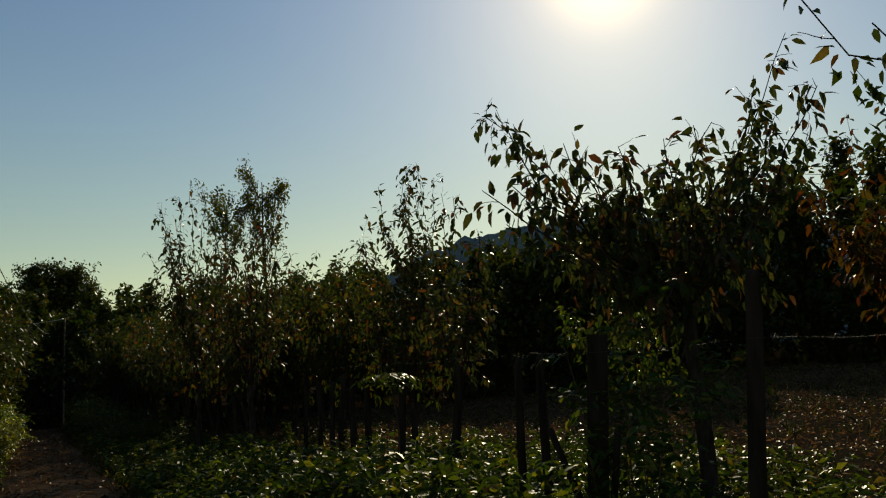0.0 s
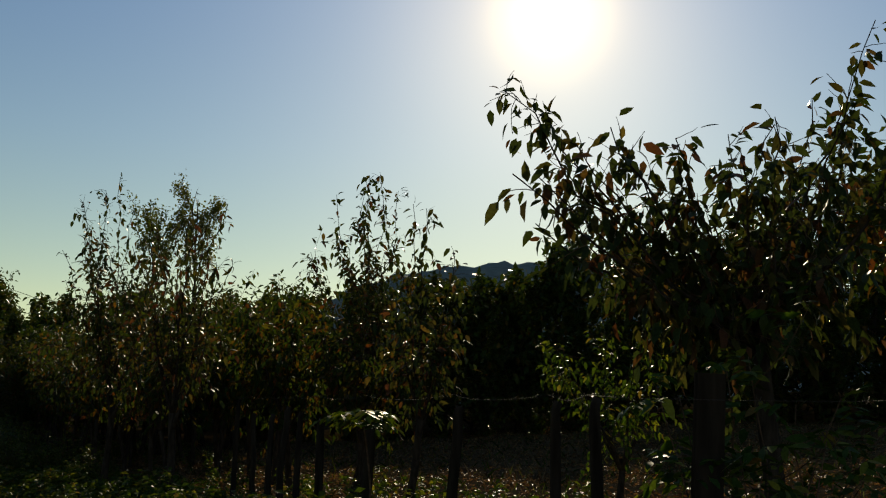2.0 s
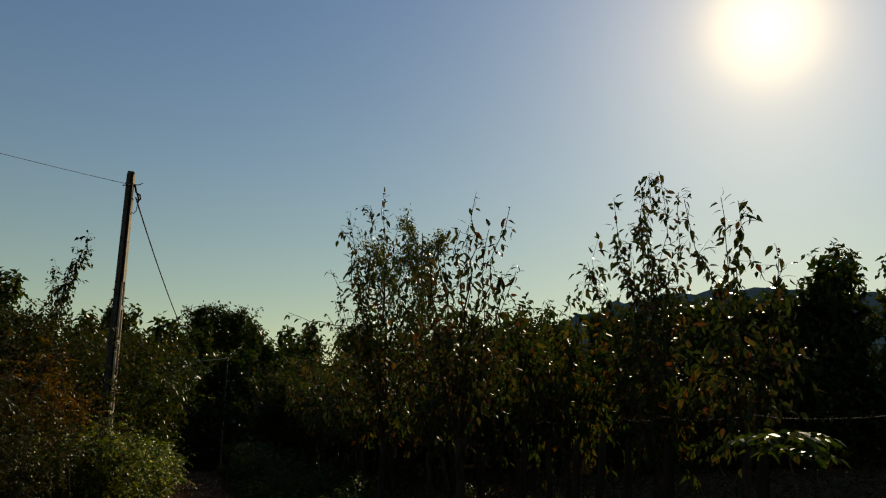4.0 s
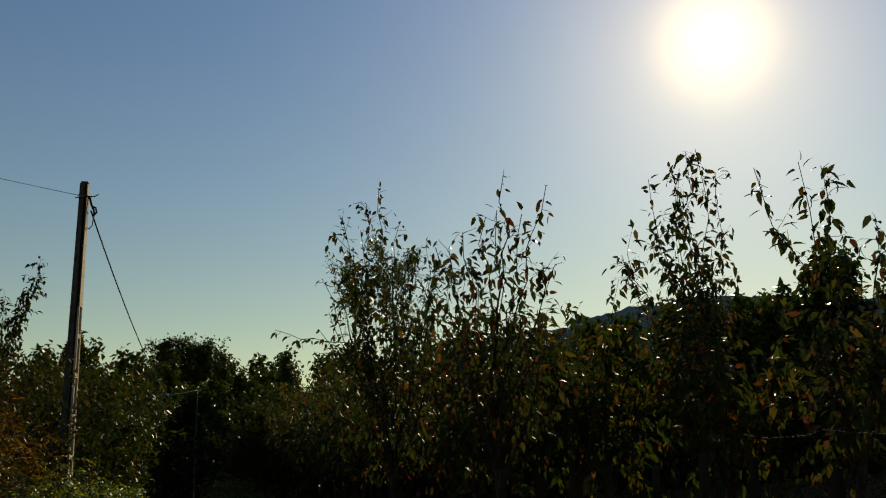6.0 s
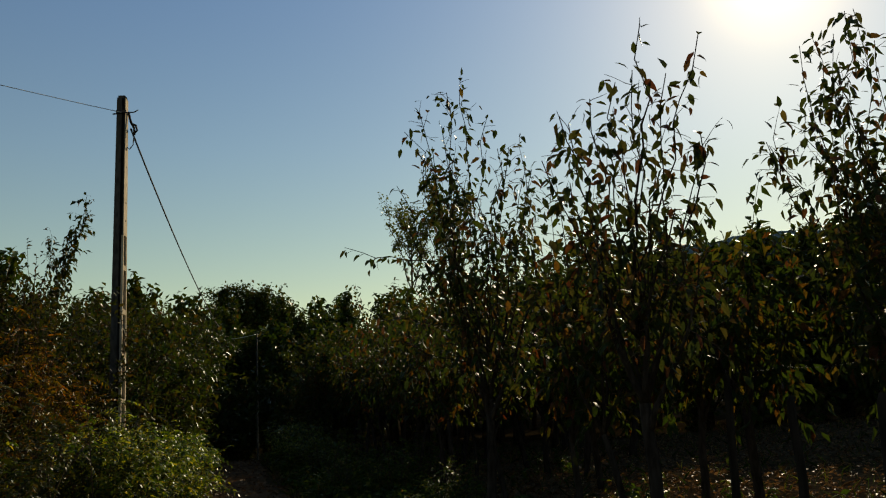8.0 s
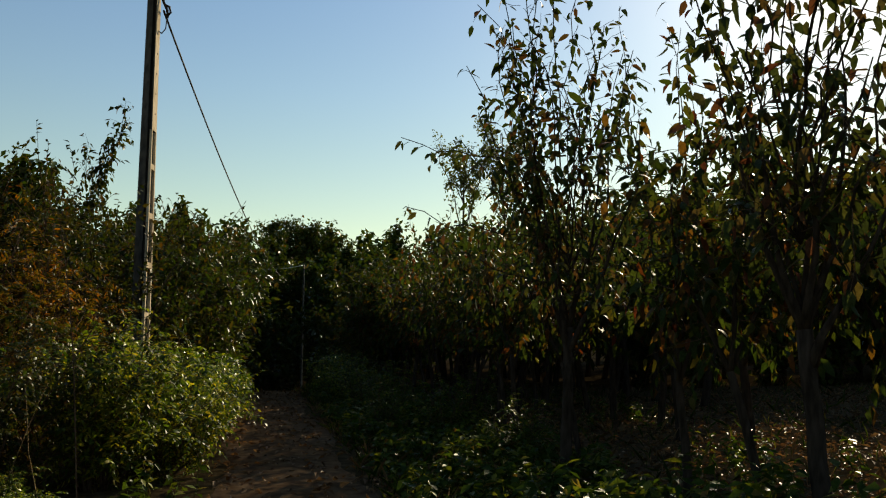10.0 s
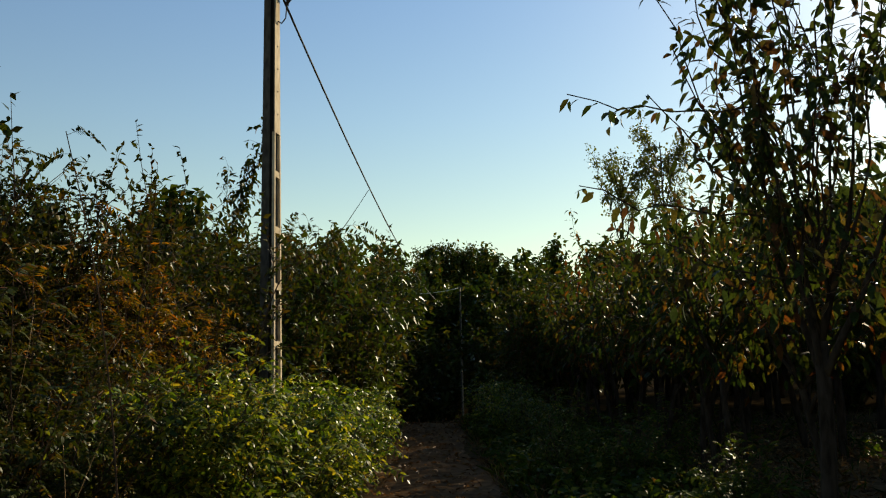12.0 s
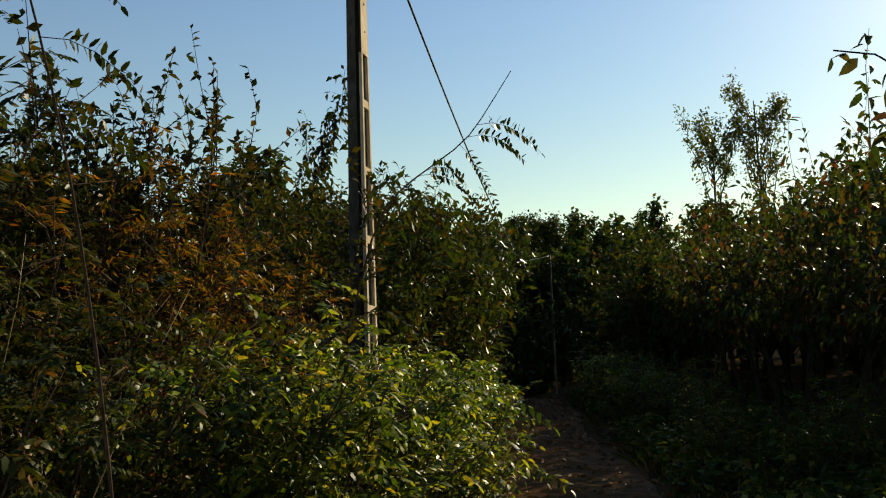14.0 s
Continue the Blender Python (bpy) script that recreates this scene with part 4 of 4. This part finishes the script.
# ---- fence along the orchard ----
fence = tagged(new("wire_fence"), "old fence of rough grey stakes strung with barbed wire", "fence")
rng = np.random.default_rng(21)


def fence_x(y):
    return 2.95 + 0.125 * (y - 2.9)


stakes = [(2.95, 2.88, 1.93, 0.044, (0.17, 0.0)), (3.38, 5.4, 1.62, 0.036, (0, 0.05)), (3.42, 5.78, 1.6, 0.034, (0.03, 0.0))]
y = 6.9
while y < 15.5:
    stakes.append((fence_x(y) + rng.normal(0, 0.06), y, rng.uniform(1.35, 1.7), rng.uniform(0.028, 0.045), (rng.normal(0, 0.06), rng.normal(0, 0.06))))
    y += rng.uniform(0.8, 1.6)
stakes += [(2.75, 1.2, 1.7, 0.05, (0, 0)), (2.6, -0.6, 1.7, 0.05, (0.02, 0))]
for x, y, h, r, (lx, ly) in stakes:
    g = Geo()
    z0 = float(ground_z(x, y))
    li = [(x - lx, y - ly, z0 - 0.1), (x - lx * 0.4 + rng.normal(0, 0.01), y - ly * 0.4, z0 + h * 0.4), (x, y, h - 0.03), (x + 0.008, y, h)]
    li = np.array(li)[[0, 0, 1, 1, 2, 2, 3]] + np.array([(0, 0, 0), (rng.normal(0, 0.008), 0, 0.3), (0, 0, -0.05), (rng.normal(0, 0.01), 0, 0.25), (0, 0, -0.12), (0, 0, 0), (0.012, 0, 0.02)])
    tube(g, li, r * 1.15, r * 0.75, 8)
    part("stake", g, M_POST, fence)
g = Geo()
box(g, (0.13, 0.05, 1.8), pose(3.2, 4.6, -0.05, 2, 3, -25), 0.93)
part("board_post", g, M_POST, fence, "broad grey board set upright", False)
for x, y, lx in ((3.15, 4.95, -0.55), (3.25, 4.35, 0.5)):
    g = Geo()
    tube(g, [(x, y, 1.15), (x + 0.1, y + lx * 0.5, 0.55), (x + 0.15, y + lx, 0)], 0.022, 0.026, 6)
    part("brace", g, M_POST, fence)
order = sorted([(y, x) for x, y, *_ in stakes])
for h in (1.66,):
    g = Geo()
    for (ya, xa), (yb, xb) in zip(order, order[1:]):
        s = np.linspace(0, 1, 7)[:, None]
        a, b = np.array((xa - 0.05, ya, h)), np.array((xb - 0.05, yb, h))
        line = a * (1 - s) + b * s - np.array((0, 0, 0.12)) * s * (1 - s) + rng.normal(0, 0.004, (7, 3))
        tube(g, line, 0.0009, 0.0009, 4)
        for k in np.linspace(0.1, 0.9, 5):
            p, t = along(line, k)
            tube(g, [p + (0.012, 0, 0.016), p - (0.012, 0, 0.016)], 0.0011, 0.0008, 3)
            tube(g, [p + (-0.014, 0.004, 0.012), p - (-0.014, 0.004, 0.012)], 0.0011, 0.0008, 3)
    part("barbed_wire", g, M_WIRE, fence, "thin glinting barbed wire")


# ---- low growth ----
def weeds():
    """Nettle-like herbs between path and orchard."""
    rng = np.random.default_rng(41)
    stalk, leaf = Geo(), Geo()
    P, D, L = [], [], []
    spots = []
    while len(spots) < 2300:
        x, y = rng.uniform(1.45, 7.5), rng.uniform(2.5, 36)
        if rng.random() < (1.0 if x < 3.4 else 0.4 if y < 11 else 0.06) * (1.0 if y < 12 else 0.55) and not (x > 5.5 and y < 4):
            spots.append((x, y))
    while len(spots) < 2550:
        x, y = rng.uniform(-3.0, -0.35), rng.uniform(2, 34)
        if y < 14 or x > -0.8:
            spots.append((x, y))
    for x, y in spots:
        near_path = min(abs(x - path_x(y)) - 0.75, 1.5)
        h = rng.uniform(0.16, 0.4) * (1 if y < 15 else 0.7) + (0.28 if y < 15 else 0.14) * max(near_path, 0) * rng.uniform(0.3, 1.0)
        h += 0.45 * math.exp(-((x - 2.8) / 0.8) ** 2 - ((y - 6.2) / 2.6) ** 2) * rng.uniform(0.4, 1.0)
        z = float(ground_z(x, y))
        for _ in range(rng.integers(1, 4)):
            li = grow(rng, (x + rng.normal(0, 0.07), y + rng.normal(0, 0.07), z - 0.02), (rng.normal(0, 0.25), rng.normal(0, 0.25), 1), h, 4, 0.12, 0.05)
            tube(stalk, li[[0, 2, 4]], 0.004, 0.0015, 3)
            n = max(int(h / 0.055), 3)
            for s in np.linspace(0.25, 1, n):
                p, t = along(li, s)
                a = rng.uniform(0, 6.28)
                for b in (0, math.pi):
                    P.append(p)
                    D.append((math.cos(a + b), math.sin(a + b), rng.uniform(-0.7, 0.5)))
                    L.append(rng.uniform(0.06, 0.125))
    L = np.array(L)
    blades(leaf, np.array(P), np.array(D), L, L * 0.55, rng, False, 0.3, 0.2)
    tagged(new("weed_stalks", stalk.mesh("weed_stalks", M_WEED)), "thin green stalks of weeds", "weeds", kind="stuff")
    tagged(new("weeds", leaf.mesh("weeds", M_WEED)), "low green nettle-like weeds between path and orchard", "weeds", kind="stuff")


def litter():
    """Fallen leaves on soil and path."""
    rng = np.random.default_rng(43)
    n = 44000
    x = np.concatenate([2.5 + 24 * rng.random(n) ** 1.4, rng.uniform(-0.2, 1.6, 2500)])
    y = np.concatenate([rng.uniform(0, 30, n), rng.uniform(4, 36, 2500)])
    z = ground_z(x, y) + np.where(np.abs(x - 0.6) < 0.9, 0.045, 0.015) + rng.uniform(0, 0.02, len(x))
    a = rng.uniform(0, 2 * np.pi, len(x))
    D = np.stack([np.cos(a), np.sin(a), rng.normal(0.15, 0.3, len(x))], 1)
    L = rng.uniform(0.05, 0.11, len(x))
    g = Geo()
    blades(g, np.stack([x, y, z], 1), D, L, L * 0.5, rng, False, 0.4, 0.5)
    tagged(new("fallen_leaves", g.mesh("fallen_leaves", M_LITTER)), "brown curled leaves strewn over the soil", "leaf litter", kind="stuff")


def grass():
    """Dry and green grass blades."""
    rng = np.random.default_rng(47)
    n = 16000
    x = np.concatenate([rng.uniform(1.25, 3.6, n // 2), 3.4 + 22 * rng.random(n // 2) ** 1.3])
    y = rng.uniform(2, 34, n)
    P = np.stack([x, y, ground_z(x, y) - 0.01], 1)
    D = np.stack([rng.normal(0, 0.35, n), rng.normal(0, 0.35, n), np.ones(n)], 1)
    L = rng.uniform(0.08, 0.3, n)
    for name, material, k, label in (("grass", M_WEED, 0, "green grass tufts beside the path"), ("dry_grass", M_STRAW, 1, "dry straw-coloured grass under the trees")):
        pick = (np.arange(n) % 3 == 0) == (k == 1)
        g = Geo()
        blades(g, P[pick], D[pick], L[pick], 0.008, rng, False, 0.5, 0.1)
        tagged(new(name, g.mesh(name, material)), label, "grass", kind="stuff")


weeds()
litter()
grass()


# ---- single plants that stand out ----
def sapling(x, y, h, leaves, size, label, seed):
    """Thin stem with a tier of arching compound leaves at its top."""
    rng = np.random.default_rng(seed)
    wood, crown = Geo(), Geo()
    stem = grow(rng, (0, 0, -0.03), (0.05, 0, 1), h - 0.03, 6, 0.05, 0.1)
    tube(wood, stem, 0.012, 0.005, 6)
    for tier, n, k in ((1.0, leaves, 1.0), (0.96, leaves - 2, 0.85)):
        p, _ = along(stem, min(tier, 0.999))
        a = np.arange(n) * 2 * np.pi / n + rng.uniform(0, 6.28)
        D = np.stack([np.cos(a), np.sin(a), rng.uniform(0.25, 0.55, n)], 1)
        pinnate(crown, np.repeat(p[None], n, 0), D, size * k * rng.uniform(0.8, 1.15, n), rng, 6, 0.4, 0.36, 0.36, True, wood)
    ob = tagged(new("sapling"), label, "sapling")
    part("stem", wood, M_TWIG, ob)
    part("foliage", crown, M_WEED, ob)
    ob.location = (x, y, float(ground_z(x, y)))
    return ob


sapling(3.15, 7.7, 1.6, 8, 0.3, "young sapling with a tier of arching green leaves", 301)


def spray(name, line, label, sites, size, material, seed, r=0.007, pairs=10, droop=0.55, ratio=0.18, slim=0.38):
    """A bare arching shoot with a few hanging feathered leaves."""
    rng = np.random.default_rng(seed)
    wood, crown = Geo(), Geo()
    line = np.array(line, float)
    base = line[0].copy()
    s = np.linspace(0, len(line) - 1, 14)
    smooth = np.stack([np.interp(s, np.arange(len(line)), line[:, c]) for c in range(3)], 1) - base
    smooth[1:-1] = (smooth[:-2] + 2 * smooth[1:-1] + smooth[2:]) / 4
    tube(wood, smooth, r, 0.0022, 6)
    P, D = [], []
    for u, dx, dy, dz in sites:
        p, t = along(smooth, u)
        P.append(p)
        D.append((dx, dy, dz))
    L = size * rng.uniform(0.85, 1.2, len(P))
    pinnate(crown, np.array(P), np.array(D), L, rng, pairs, droop, ratio, slim, "mid", wood, (0.1, -0.9, 0.3))
    ob = tagged(new(name), label, "shoot")
    part("stem", wood, M_TWIG, ob)
    part("foliage", crown, material, ob)
    ob.location = base
    return ob


spray("robinia_shoot", [(-1.0, 18.6, 0.0), (-0.9, 18.3, 1.1), (-0.65, 18.0, 1.9), (-0.55, 18.0, 2.06), (-0.4, 18.0, 2.18), (-0.17, 18.0, 2.32), (-0.08, 18.0, 2.44), (0.08, 17.95, 2.67)], "arching robinia shoot with a bare tip and hanging leaves",
      [(0.44, 0.8, -0.2, 0.9), (0.5, -0.6, 0.2, 0.5), (0.56, 0.9, 0.1, 0.25), (0.58, 0.4, -0.3, 0.2), (0.72, 0.35, 0.1, -0.3), (0.76, 0.6, -0.2, 0.15), (0.82, 0.9, 0.0, 0.25)], 0.27, M_ROBINIA, 311, pairs=14, droop=0.75, ratio=0.145, slim=0.42)
spray("robinia_shoot", [(-0.9, 15.9, 0.0), (-0.95, 15.76, 1.2), (-1.0, 15.7, 1.7), (-1.04, 15.62, 2.05), (-1.1, 15.5, 2.45)], "tall thin robinia shoot with hanging feathered leaves",
      [(0.62, 0.5, 0.1, 0.1), (0.68, -0.6, 0.1, 0.2), (0.76, 0.7, 0.2, 0.1), (0.82, -0.5, -0.1, 0.1), (0.88, 0.7, 0.0, 0.15), (0.94, -0.6, 0.2, 0.2), (0.99, 0.3, 0.2, 0.3)], 0.24, M_ROBINIA, 312, 0.005, 14, 0.8, 0.14, 0.42)
for k, (x, y, h, lean) in enumerate(((-1.6, 16.3, 1.7, 0.25), (-1.15, 16.1, 1.1, -0.3), (-2.2, 16.9, 1.9, 0.2), (-1.9, 15.7, 0.9, 0.35))):
    rr = np.random.default_rng(330 + k)
    g = Geo()
    tube(g, grow(rr, (0, 0, -0.03), (lean, 0.1, 1), h, 7, 0.06, 0.0), 0.004, 0.0015, 5)
    ob = tagged(new("dry_stalk", g.mesh("dry_stalk", M_STRAW)), "bare dry pale stalk among the shrubs", "stalk", "dry stalks in the thicket")
    ob.location = (x, y, 0)
set_down(shrub(141, 1.95, 0.55, 12, "pinnate", M_WEED, "upright leafy green bush by the fence", 0.1, 0.27, 0.009, 0.03, "shrub", 0.25, 4, True, 0.42, 3), 3.45, 4.5)
